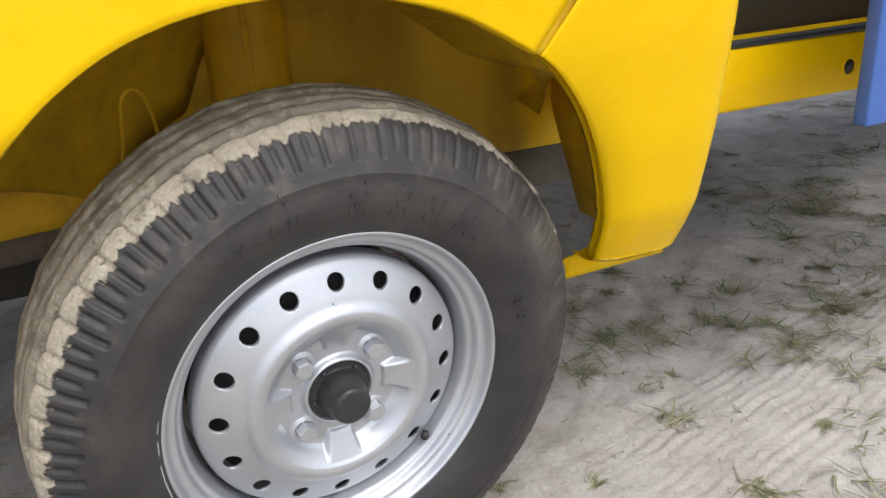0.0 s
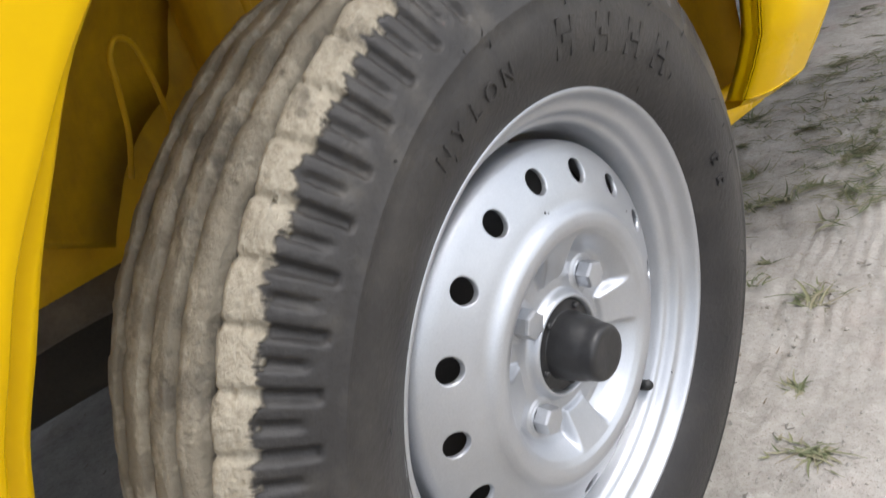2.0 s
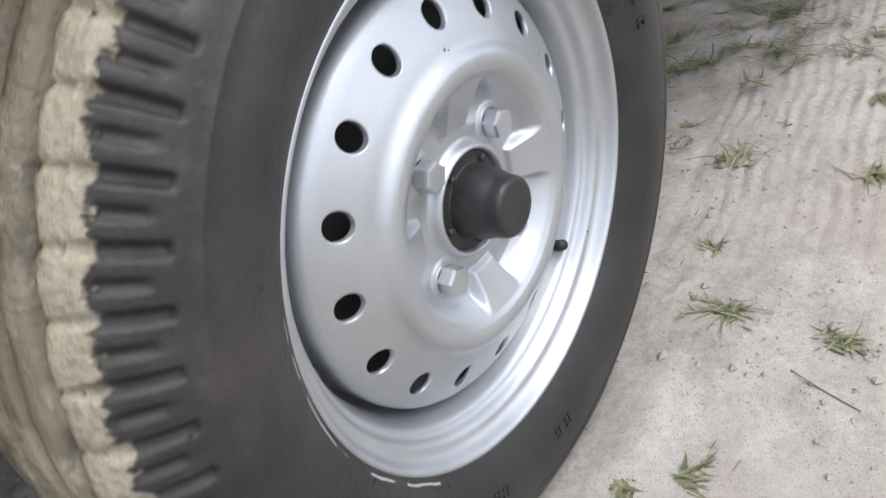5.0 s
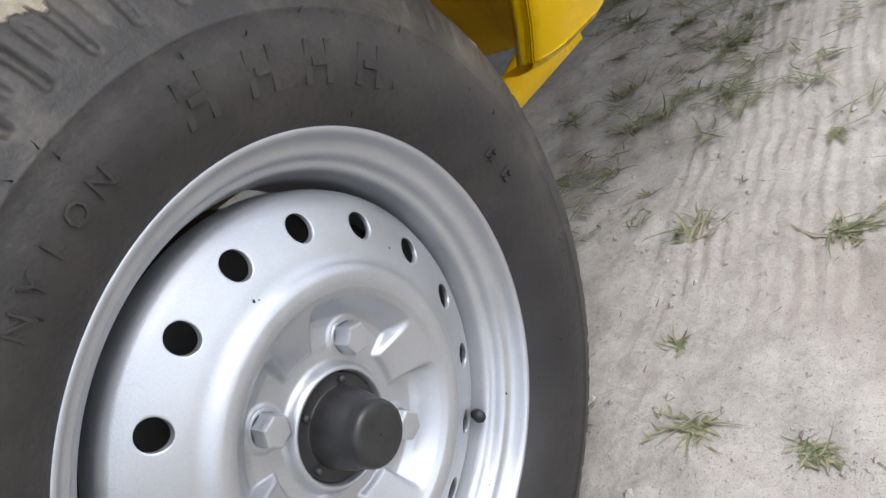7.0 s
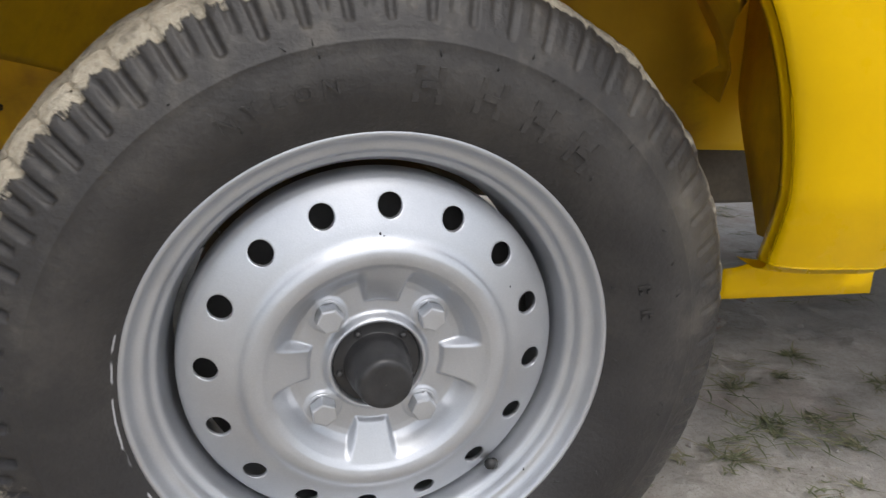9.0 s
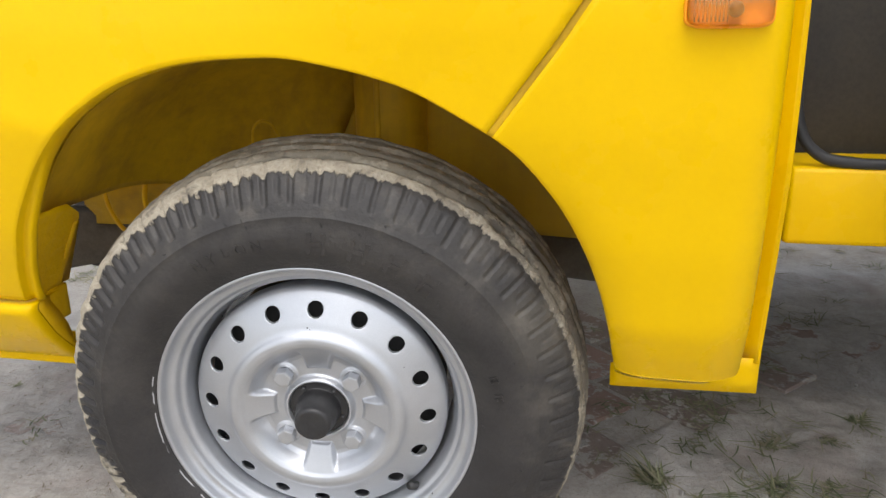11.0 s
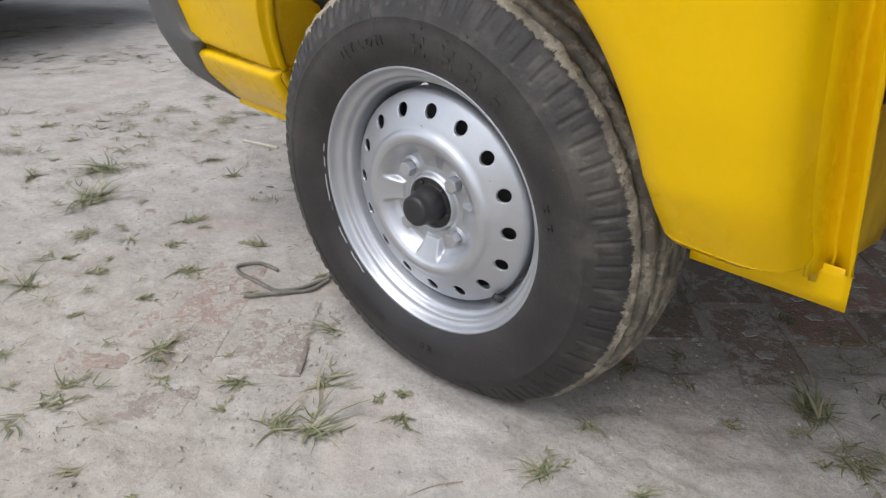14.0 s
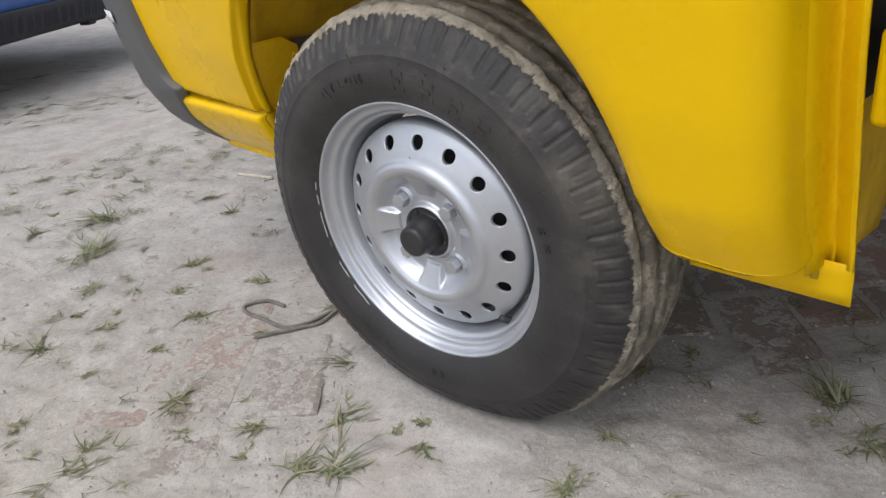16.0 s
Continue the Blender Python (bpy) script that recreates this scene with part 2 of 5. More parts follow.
def tyre_material():
    """Black rubber; dry sand sticks to the tread and, in one low stretch, to the shoulder."""
    m, nt, bsdf = material("tyre_rubber_sandy")
    v = coords(nt)
    xyz = nt.nodes.new("ShaderNodeSeparateXYZ")
    nt.links.new(v, xyz.inputs[0])
    x, y, z = xyz.outputs
    bead = math_node(nt, "SQRT", math_node(nt, "ADD", math_node(nt, "MULTIPLY", x, x), math_node(nt, "MULTIPLY", z, z)))
    x = math_node(nt, "SUBTRACT", x, 0.006)
    y = math_node(nt, "ADD", y, span(nt, x, -0.08, -0.22, 0.0, 0.005))
    r = math_node(nt, "SQRT", math_node(nt, "ADD", math_node(nt, "MULTIPLY", x, x), math_node(nt, "MULTIPLY", z, z)))
    n1, n2, n3 = noise_out(nt, v, 55.0, 6), noise_out(nt, v, 260.0, 5), noise_out(nt, v, 14.0, 5)
    # tread: sand from the crumbled edge of the shoulder inwards, in patches on the trailing side
    ring = nt.nodes.new("ShaderNodeCombineXYZ")
    nt.links.new(math_node(nt, "DIVIDE", x, r), ring.inputs[0])
    nt.links.new(math_node(nt, "DIVIDE", z, r), ring.inputs[1])
    streak = noise_out(nt, ring.outputs[0], 42.0, 4)
    edge = math_node(nt, "ADD", y, math_node(nt, "ADD", math_node(nt, "MULTIPLY", math_node(nt, "SUBTRACT", n1, 0.5), 0.012), math_node(nt, "MULTIPLY", math_node(nt, "SUBTRACT", streak, 0.5), 0.012)))
    tread = math_node(nt, "MULTIPLY", span(nt, math_node(nt, "SUBTRACT", edge, math_node(nt, "MULTIPLY", span(nt, x, -0.05, 0.12), 0.0050)), 0.0068, 0.0092), span(nt, r, 0.2535, 0.2560))
    trailing = math_node(nt, "ADD", span(nt, x, 0.06, 0.17), span(nt, z, -0.18, -0.235), True)
    blotch = span(nt, noise_out(nt, v, 34.0, 4), 0.47, 0.55)
    tread = math_node(nt, "MULTIPLY", tread, math_node(nt, "SUBTRACT", 1.0, math_node(nt, "MULTIPLY", trailing, math_node(nt, "SUBTRACT", 0.50, math_node(nt, "MULTIPLY", blotch, 0.50)))))
    # low front stretch where sand creeps over the shoulder
    away = math_node(nt, "SQRT", math_node(nt, "ADD", math_node(nt, "POWER", math_node(nt, "ADD", x, 0.208), 2.0), math_node(nt, "POWER", math_node(nt, "ADD", z, 0.124), 2.0)))
    away = math_node(nt, "ADD", away, math_node(nt, "MULTIPLY", math_node(nt, "SUBTRACT", n1, 0.5), 0.09))
    reach = math_node(nt, "SUBTRACT", r, math_node(nt, "MULTIPLY", math_node(nt, "SUBTRACT", streak, 0.5), 0.06))
    low = math_node(nt, "MULTIPLY", span(nt, away, 0.066, 0.048), span(nt, reach, 0.236, 0.241))
    low = math_node(nt, "MULTIPLY", low, span(nt, n1, 0.30, 0.46))
    sand = math_node(nt, "MAXIMUM", tread, low)
    rub = span(nt, math_node(nt, "ADD", math_node(nt, "MULTIPLY", n1, 0.55), math_node(nt, "MULTIPLY", n3, 0.45)), 0.34, 0.46)
    sand = math_node(nt, "MULTIPLY", sand, math_node(nt, "ADD", 0.55, math_node(nt, "MULTIPLY", rub, 0.45)))
    patchy = span(nt, math_node(nt, "ADD", math_node(nt, "MULTIPLY", n3, 0.6), math_node(nt, "MULTIPLY", n1, 0.4)), 0.50, 0.66)
    smear = math_node(nt, "SQRT", math_node(nt, "ADD", math_node(nt, "POWER", math_node(nt, "SUBTRACT", x, 0.205), 2.0), math_node(nt, "POWER", math_node(nt, "SUBTRACT", z, 0.115), 2.0)))
    smear = math_node(nt, "MULTIPLY", span(nt, math_node(nt, "ADD", smear, math_node(nt, "MULTIPLY", math_node(nt, "SUBTRACT", n1, 0.5), 0.06)), 0.055, 0.020), 0.09)
    dusty = math_node(nt, "MULTIPLY", span(nt, r, 0.200, 0.235), math_node(nt, "ADD", smear, math_node(nt, "MULTIPLY", patchy, 0.07)))
    # a thin film of dust lies on the upper half
    dusty = math_node(nt, "ADD", dusty, math_node(nt, "MULTIPLY", span(nt, z, -0.10, 0.16), span(nt, n3, 0.25, 0.75, 0.010, 0.042)))
    black = ramp(nt, math_node(nt, "ADD", math_node(nt, "MULTIPLY", n3, 0.75), math_node(nt, "MULTIPLY", n2, 0.25)), [(0.34, (0.021, 0.0198, 0.0198)), (0.52, (0.030, 0.0282, 0.0278)), (0.68, (0.043, 0.0395, 0.0375))])
    beige = ramp(nt, math_node(nt, "ADD", math_node(nt, "MULTIPLY", n1, 0.5), math_node(nt, "MULTIPLY", n2, 0.5)), [(0.3, (0.27, 0.235, 0.175)), (0.7, (0.47, 0.425, 0.34))])
    # the middle ribs are rubbed greyer, with pale specks left on them
    film = math_node(nt, "MULTIPLY", span(nt, math_node(nt, "ADD", y, math_node(nt, "MULTIPLY", math_node(nt, "SUBTRACT", n3, 0.5), 0.010)), 0.029, 0.033), math_node(nt, "SUBTRACT", 1.0, math_node(nt, "MULTIPLY", span(nt, noise_out(nt, v, 48.0, 3), 0.50, 0.58), 0.8)))
    beige = mix(nt, math_node(nt, "MULTIPLY", film, 0.85), beige, (0.225, 0.198, 0.152))
    # groove depths are tinted dark, so their shade sits in the colour
    groove_shade = span(nt, r, 0.2640, 0.2600)
    beige = mix(nt, math_node(nt, "MULTIPLY", math_node(nt, "MULTIPLY", groove_shade, span(nt, y, 0.021, 0.025)), 0.85), beige, (0.060, 0.052, 0.042))
    colour = mix(nt, math_node(nt, "MAXIMUM", sand, dusty), black, beige)
    # silver overspray flecks beside the rim
    near = math_node(nt, "ADD", bead, math_node(nt, "MULTIPLY", math_node(nt, "SUBTRACT", n1, 0.5), 0.0030))
    near = math_node(nt, "MULTIPLY", span(nt, near, 0.1702, 0.1706), span(nt, near, 0.1717, 0.1712))
    front_low = math_node(nt, "MULTIPLY", span(nt, x, -0.085, -0.125), span(nt, z, 0.050, 0.030))
    rear_low = math_node(nt, "MULTIPLY", math_node(nt, "MULTIPLY", span(nt, x, 0.02, 0.07), span(nt, z, -0.09, -0.11)), 0.6)
    fleck = math_node(nt, "MULTIPLY", near, span(nt, math_node(nt, "MULTIPLY", noise_out(nt, v, 30.0, 1), math_node(nt, "MAXIMUM", front_low, rear_low)), 0.42, 0.46))
    colour = mix(nt, math_node(nt, "MULTIPLY", fleck, 0.75), colour, (0.52, 0.52, 0.53))
    bsdf.inputs["Specular IOR Level"].default_value = 0.36
    nt.links.new(colour, bsdf.inputs["Base Color"])
    nt.links.new(span(nt, sand, 0.0, 1.0, 0.46, 0.92), bsdf.inputs["Roughness"])
    h = math_node(nt, "ADD", math_node(nt, "MULTIPLY", n2, math_node(nt, "ADD", 0.4, math_node(nt, "MULTIPLY", sand, 0.9))), math_node(nt, "MULTIPLY", math_node(nt, "MULTIPLY", sand, n1), 1.2))
    bump(nt, bsdf, h, 0.0020)
    return m


TYRE = tyre_material()


def sand_material():
    """Pale, trodden silty sand with darker damp patches and grains."""
    m, nt, bsdf = material("pale_silty_sand")
    v = coords(nt)
    a, b, c, d = noise_out(nt, v, 2.2, 6, 0.6), noise_out(nt, v, 14.0, 8, 0.65), noise_out(nt, v, 120.0, 6, 0.7), noise_out(nt, v, 620.0, 3)
    f = math_node(nt, "ADD", math_node(nt, "MULTIPLY", a, 0.3), math_node(nt, "ADD", math_node(nt, "MULTIPLY", b, 0.38), math_node(nt, "MULTIPLY", c, 0.32)))
    col = ramp(nt, f, [(0.36, (0.270, 0.246, 0.216)), (0.46, (0.372, 0.348, 0.313)), (0.58, (0.478, 0.454, 0.416))])
    red = math_node(nt, "MULTIPLY", span(nt, noise_out(nt, v, 3.6, 4), 0.54, 0.66), span(nt, c, 0.35, 0.6, 0.25, 0.6))
    col = mix(nt, math_node(nt, "MULTIPLY", red, 0.55), col, (0.34, 0.245, 0.205))
    crumbs = span(nt, d, 0.57, 0.68, 0.0, 0.7)
    col = mix(nt, crumbs, col, (0.16, 0.135, 0.115))
    nt.links.new(col, bsdf.inputs["Base Color"])
    bsdf.inputs["Roughness"].default_value = 0.95
    bsdf.inputs["Specular IOR Level"].default_value = 0.15
    h = math_node(nt, "ADD", math_node(nt, "MULTIPLY", b, 0.50), math_node(nt, "ADD", math_node(nt, "MULTIPLY", c, 0.35), math_node(nt, "MULTIPLY", d, 0.1)))
    bump(nt, bsdf, h, 0.006, 1.0)
    return m


SAND = sand_material()


# ------------------------------------------------------------------ ground
BRICK_TURN, BRICK_ORIGIN, BRICK_TOP = radians(-44.0), (0.2385, 0.4385), 0.0005


def bare(x, y):
    """How far the wind and feet have laid the bricks bare: above 0 bricks show, below sand hides them."""
    a = 1.15 * smooth(-0.03, 0.07, (y - 0.04 - 1.1 * x) / 1.49) * smooth(-0.06, 0.10, x) * smooth(0.62, 0.48, x) * smooth(1.05, 0.85, y)
    b_ = 0.92 * math.exp(-(((x + 0.33) / 0.24) ** 2 + ((y + 0.13) / 0.18) ** 2))
    c = 0.92 * math.exp(-(((x + 0.62) / 0.27) ** 2 + ((y - 0.10) / 0.20) ** 2))
    d = 0.30 * math.exp(-(((x + 0.22) / 0.16) ** 2 + ((y - 0.30) / 0.14) ** 2))
    e = 0.55 * math.exp(-(((x - 0.24) / 0.085) ** 2 + ((y - 0.13) / 0.09) ** 2))
    f = 0.72 * math.exp(-(((x + 0.80) / 0.22) ** 2 + ((y + 0.02) / 0.16) ** 2))
    shut = 0.60 * smooth(-0.25, -0.12, x) * smooth(0.30, 0.18, y)
    return a * 1.08 + b_ + c + d + e + f - 0.60 - shut + 0.55 * noise.fractal(Vector((x * 7, y * 7, 1.5)), 0.9, 2.0, 3) + 0.30 * noise.fractal(Vector((x * 26, y * 26, 5.5)), 0.9, 2.0, 3)


def ground_height(x, y):
    p = Vector((x, y, 0.0))
    near = math.exp(-((x / 3.0) ** 2 + (y / 3.0) ** 2))
    h = 0.009 * (noise.fractal(p * 2.3, 1.0, 2.0, 3) - 0.1)
    if abs(x) < 1.7 and abs(y) < 1.7:
        # trodden crumbs and dents
        lump = 1.6 * noise.fractal(p * 15.0 + Vector((3, 1, 0)), 0.8, 2.1, 4)
        h += 0.0034 * near * lump - 0.004 * near * smooth(0.25, 0.55, noise.noise(p * 8.0 + Vector((0, 7, 0))))
        # a tyre's tread print runs past the wheel
        u = (x - 0.60) * 0.969 + (y - 0.07) * 0.249
        w = -(x - 0.60) * 0.249 + (y - 0.07) * 0.969
        mark = smooth(-0.34, -0.22, u) * (1 - smooth(0.60, 0.75, u)) * smooth(0.125, 0.105, abs(w))
        if mark > 0:
            h = lerp(h, h * 0.4 - 0.003, mark) + mark * (0.0021 * (0.25 + 1.3 * max(0.0, noise.noise(Vector((u * 11, w * 24, 3))) + 0.32)) * math.sin(w * 2 * math.pi / 0.0185 + 0.9 * math.sin(u * 21) + 1.6 * noise.noise(Vector((u * 16, w * 40, 9)))) + 0.0010 * noise.noise(Vector((u * 60, w * 60, 6))))
        k = bare(x, y)
        if k > -0.3:
            deep = 0.0042 if x > 0.03 else 0.0028
            h = lerp(h, 0.0012 + 0.25 * h, smooth(-0.3, -0.05, k)) - deep * smooth(-0.06, 0.16, k)
    d = math.hypot(x, (y - 0.055) * 1.6)
    h *= smooth(0.03, 0.20, d)
    # little bank pushed up by the standing tyre
    h += 0.005 * math.exp(-((d - 0.13) / 0.035) ** 2)
    return h - 0.001


def axis_steps(lo, hi, fine, rough, reach):
    mid = list(np.arange(lo, hi, fine))
    a, b_ = list(np.arange(-1.6, lo, rough)), list(np.arange(hi, 1.6, rough))
    out = np.cumsum(rough * 1.17 ** np.arange(1, reach))
    return np.array([-1.6 - d for d in out[::-1]] + a + mid + b_ + [1.6 + d for d in out])


def build_ground():
    xs, ys = axis_steps(-0.75, 1.20, 0.0062, 0.02, 46), axis_steps(-0.50, 0.75, 0.0062, 0.02, 46)
    n, m = len(xs), len(ys)
    verts = [(float(x), float(y), ground_height(x, y) if abs(x) < 6 and abs(y) < 6 else -0.001) for y in ys for x in xs]
    faces = [(j * n + i, j * n + i + 1, (j + 1) * n + i + 1, (j + 1) * n + i) for j in range(m - 1) for i in range(n - 1)]
    me = bpy.data.meshes.new("ground")
    me.from_pydata(verts, [], faces)
    me.polygons.foreach_set("use_smooth", [True] * len(faces))
    me.materials.append(SAND)
    return tagged(new("ground", me), "pale trodden sand with old brick paving showing through", "ground", kind="structure")


build_ground()

# ------------------------------------------------------------------ truck body
truck = tagged(new("truck"), "bright yellow small goods truck with silver steel wheel, parked on sand", "truck")

SKIN = curve1([(0.20, 0.11), (0.272, 0.06), (0.31, 0.025), (0.34, 0.007), (0.37, -0.008), (0.45, -0.028), (0.55, -0.045), (0.64, -0.053), (0.8, -0.053), (1.2, -0.04)])
FRONT_X, FRONT_R, REAR_X, REAR_R = -0.62, 0.16, 0.372, 0.050


def skin(s, z, off=0.0):
    """A point of the outer skin: s runs along the side and round both corners; off is outwards."""
    g = SKIN(z) + 0.053 - off
    if s < FRONT_X:
        phi = (FRONT_X - s) / FRONT_R
        cx, cy = FRONT_X, -0.053 + FRONT_R
        if phi < math.pi / 2:
            return Vector((cx - (FRONT_R - g) * math.sin(phi), cy - (FRONT_R - g) * math.cos(phi), z))
        return Vector((cx - FRONT_R + g, cy + (phi - math.pi / 2) * FRONT_R, z))
    if s > REAR_X:
        phi = (s - REAR_X) / REAR_R
        cy = -0.053 + REAR_R
        top = radians(64)
        if phi < top:
            return Vector((REAR_X + REAR_R * math.sin(phi), cy - REAR_R * math.cos(phi) + g, z))
        more = (phi - top) * REAR_R
        return Vector((REAR_X + REAR_R * math.sin(top) + more * 0.10, cy - REAR_R * math.cos(top) + g + more, z))
    return Vector((s, -0.053 + g, z))


ARCH = [Vector((p.x, p.y)) for p in rounded([(-0.314, 0.360, 0), (-0.302, 0.398, 0), (-0.287, 0.430, 0), (-0.272, 0.460, 0), (-0.252, 0.491, 0), (-0.229, 0.523, 0), (-0.199, 0.553, 0), (-0.171, 0.5745, 0),
        (-0.137, 0.5935, 0), (-0.100, 0.606, 0), (-0.063, 0.613, 0), (-0.025, 0.6155, 0), (0.013, 0.6155, 0), (0.050, 0.609, 0), (0.087, 0.600, 0), (0.123, 0.5875, 0), (0.156, 0.570, 0), (0.188, 0.551, 0)], 4)]
ARCH_REAR = [Vector((p.x, p.y)) for p in rounded([(0.188, 0.551, 0), (0.213, 0.530, 0), (0.2445, 0.490, 0), (0.2655, 0.450, 0), (0.2805, 0.410, 0), (0.2905, 0.370, 0), (0.2960, 0.335, 0), (0.2995, 0.312, 0)], 5)]
# how far the fender swells out along the arch
SWELL = curve1([(-0.314, 0.0), (-0.300, 0.007), (-0.285, 0.012), (-0.25, 0.018), (-0.20, 0.024), (-0.15, 0.018), (-0.10, 0.013), (-0.05, 0.009), (0.0, 0.005), (0.06, 0.0), (0.12, -0.003), (0.188, -0.003)])
SEAM = [Vector((p.x, p.y)) for p in rounded([(0.188, 0.551, 0), (0.215, 0.587, 0), (0.243, 0.624, 0), (0.264, 0.655, 0), (0.284, 0.683, 0), (0.315, 0.74, 0), (0.345, 0.84, 0), (0.355, 1.0, 0)], 5)]


def along(line, t):
    k = t * (len(line) - 1)
    i = min(int(k), len(line) - 2)
    return line[i].lerp(line[i + 1], k - i)


def skin_patch(arch, outer, seam_first, gap):
    """Skin between an arch line and an outer line, with a turned-in lip along the arch."""
    n, rows_n = len(arch), 26
    rows = []
    for k in range(n):
        t = k / (n - 1)
        a, b = arch[k], along(outer, t)
        p0, p1 = arch[max(k - 1, 0)], arch[min(k + 1, n - 1)]
        d = (p1 - p0).normalized()
        inner = Vector((d.y, -d.x))
        w = smooth(0.55, 1.0, 1 - t if seam_first else t)
        row = []
        front = smooth(0.36, 0.14, t) if not seam_first else 0.0
        base = ((-0.001, 0.030), (0.0010, 0.018), (0.0014, 0.012), (0.0016, 0.009), (0.0014, 0.006), (0.0012, 0.004), (0.0005, 0.001))
        fold = ((0.0060, 0.0215), (0.0105, 0.017), (0.0110, 0.011), (0.0075, 0.0085), (0.0030, 0.0115), (0.0012, 0.0080), (0.0006, 0.001))
        swell = -0.003 if seam_first else SWELL(a.x)
        roll = 0.012 * smooth(0.0, 0.5, t)
        if seam_first:
            base = ((-0.0012, 0.018), (-0.0004, 0.012), (0.0, 0.009), (0.0, 0.007), (0.0, 0.005), (0.0, 0.003), (0.0, 0.0014))
        a = a - inner * (0.0045 * front)
        for (n0, y0), (n1, y1) in zip(base, fold):
            q = a + inner * lerp(n0, n1, front)
            p = skin(q.x, q.y)
            row.append((p.x, p.y + lerp(y0, y1, front) - swell + (roll if seam_first else 0.0), p.z))
        for j in range(rows_n + 1):
            v = (j / rows_n) ** 1.4
            q = a.lerp(b, v)
            if w > 0:
                s0 = along(SEAM, v)
                flat = SEAM[0].lerp(SEAM[-1], v)
                q = q + (s0 - flat) * w + Vector((gap * w * 0.85, -gap * w * 0.55))
            flare = swell * math.exp(-(v * (9 if seam_first else 3.2)) ** 2)
            if seam_first:
                d = min(1.0, (q - a).length / 0.034)
                flare -= roll * (1 - math.sqrt(max(0.0, 1 - (1 - d) ** 2)))
            row.append(skin(q.x, q.y, flare))
        rows.append(row)
    return rows


def line2(points, steps=4):
    return [Vector((p.x, p.y)) for p in rounded([(a, b, 0) for a, b in points], steps)]


fender_outer = line2([(-0.545, 0.372), (-0.62, 0.43), (-0.72, 0.50), (-0.80, 0.60), (-0.85, 0.75), (-0.85, 0.95), (-0.6, 1.0), (-0.3, 1.0), (0.0, 1.0), (0.2, 1.0), (0.355, 1.0)], 4)
bm = sheet(skin_patch(ARCH, fender_outer, False, -0.0028))
part("fender", thicken(bm, 0.0012, (0, 1, 0)), YELLOW, truck, "bright yellow glossy front fender with round wheel arch")

panel_outer = line2([(0.355, 1.0), (0.40, 1.0), (0.452, 1.0), (0.458, 0.9), (0.458, 0.75), (0.458, 0.6), (0.458, 0.5), (0.458, 0.42), (0.458, 0.36), (0.4575, 0.328), (0.453, 0.3145), (0.436, 0.309)], 4)
rows = skin_patch(ARCH_REAR, panel_outer, True, 0.0028)
bm = sheet(rows)
# bottom edge curled under
last = [Vector(p) for p in rows[-1][7:-3]]
fade = [smooth(1.0, 0.75, k / (len(last) - 1)) for k in range(len(last))]
sheet([last] + [[p + Vector((0, dy, dz * f)) for p, f in zip(last, fade)] for dy, dz in ((0.006, -0.005), (0.02, -0.008), (0.045, -0.006))], bm)
part("cab_panel", thicken(bm, 0.0012, (0, 1, 0)), YELLOW, truck, "bright yellow cab side panel behind the wheel", merge=0.0005)

# dark strip behind the panel joint
rows = []
for k, s in enumerate(SEAM):
    a = SEAM[min(k + 1, len(SEAM) - 1)] - SEAM[max(k - 1, 0)]
    nrm = Vector((a.y, -a.x)).normalized()
    rows.append([skin((s + nrm * w).x, (s + nrm * w).y, -0.0042) for w in (-0.02, 0.0, 0.02)])
part("joint_backing", thicken(sheet(rows), 0.002, (0, 1, 0)), LINER, truck)

# door-post flange behind the panel and sill flange under it
rows = []
for z in np.linspace(0.2985, 1.0, 34):
    zz = max(z, 0.315)
    e, y1 = skin(0.4575, zz), max(skin(0.4575, zz).y + 0.028, lerp(0.105, 0.060, smooth(0.28, 0.55, z)))
    row = [skin(0.446, zz, -0.0050), skin(0.4545, zz, -0.0034), skin(0.4582, zz)]
    deep = y1 + 0.005
    row += [Vector((e.x + 0.0010, lerp(e.y, deep, 0.40), z)), Vector((e.x + 0.0014, lerp(e.y, deep, 0.75), z)), Vector((e.x + 0.0026, lerp(e.y, deep, 0.93), z)), Vector((e.x + 0.0056, deep, z)),
            Vector((e.x + 0.0095, deep - 0.0022, z)), Vector((e.x + 0.0150, deep - 0.0065, z)), Vector((0.4425, y1 - 0.0055, z)), Vector((0.4455, y1 - 0.0068, z)), Vector((0.4462, y1 - 0.0040, z))]
    for p in row:
        p.z = z
    rows.append(row)
part("post_flange", thicken(sheet(rows), 0.002, (-1, 0.3, 0)), YELLOW, truck, "yellow door post flange")
rows = []
for k in range(14):
    t = k / 13
    x, y, z0 = lerp(0.2965, 0.4460, t), lerp(0.098, 0.106, t), lerp(0.2640, 0.2630, t)
    up = lerp(0.0275, 0.0405, smooth(0.0, 0.4, t))
    rows.append([(x, y, z0), (x, y - 0.0005, z0 + up * 0.33), (x, y - 0.001, z0 + up * 0.67), (x, y - 0.003, z0 + up)])
part("sill_flange", thicken(sheet(rows), 0.002, (0, 1, 0)), YELLOW, truck, "yellow folded sill flange")


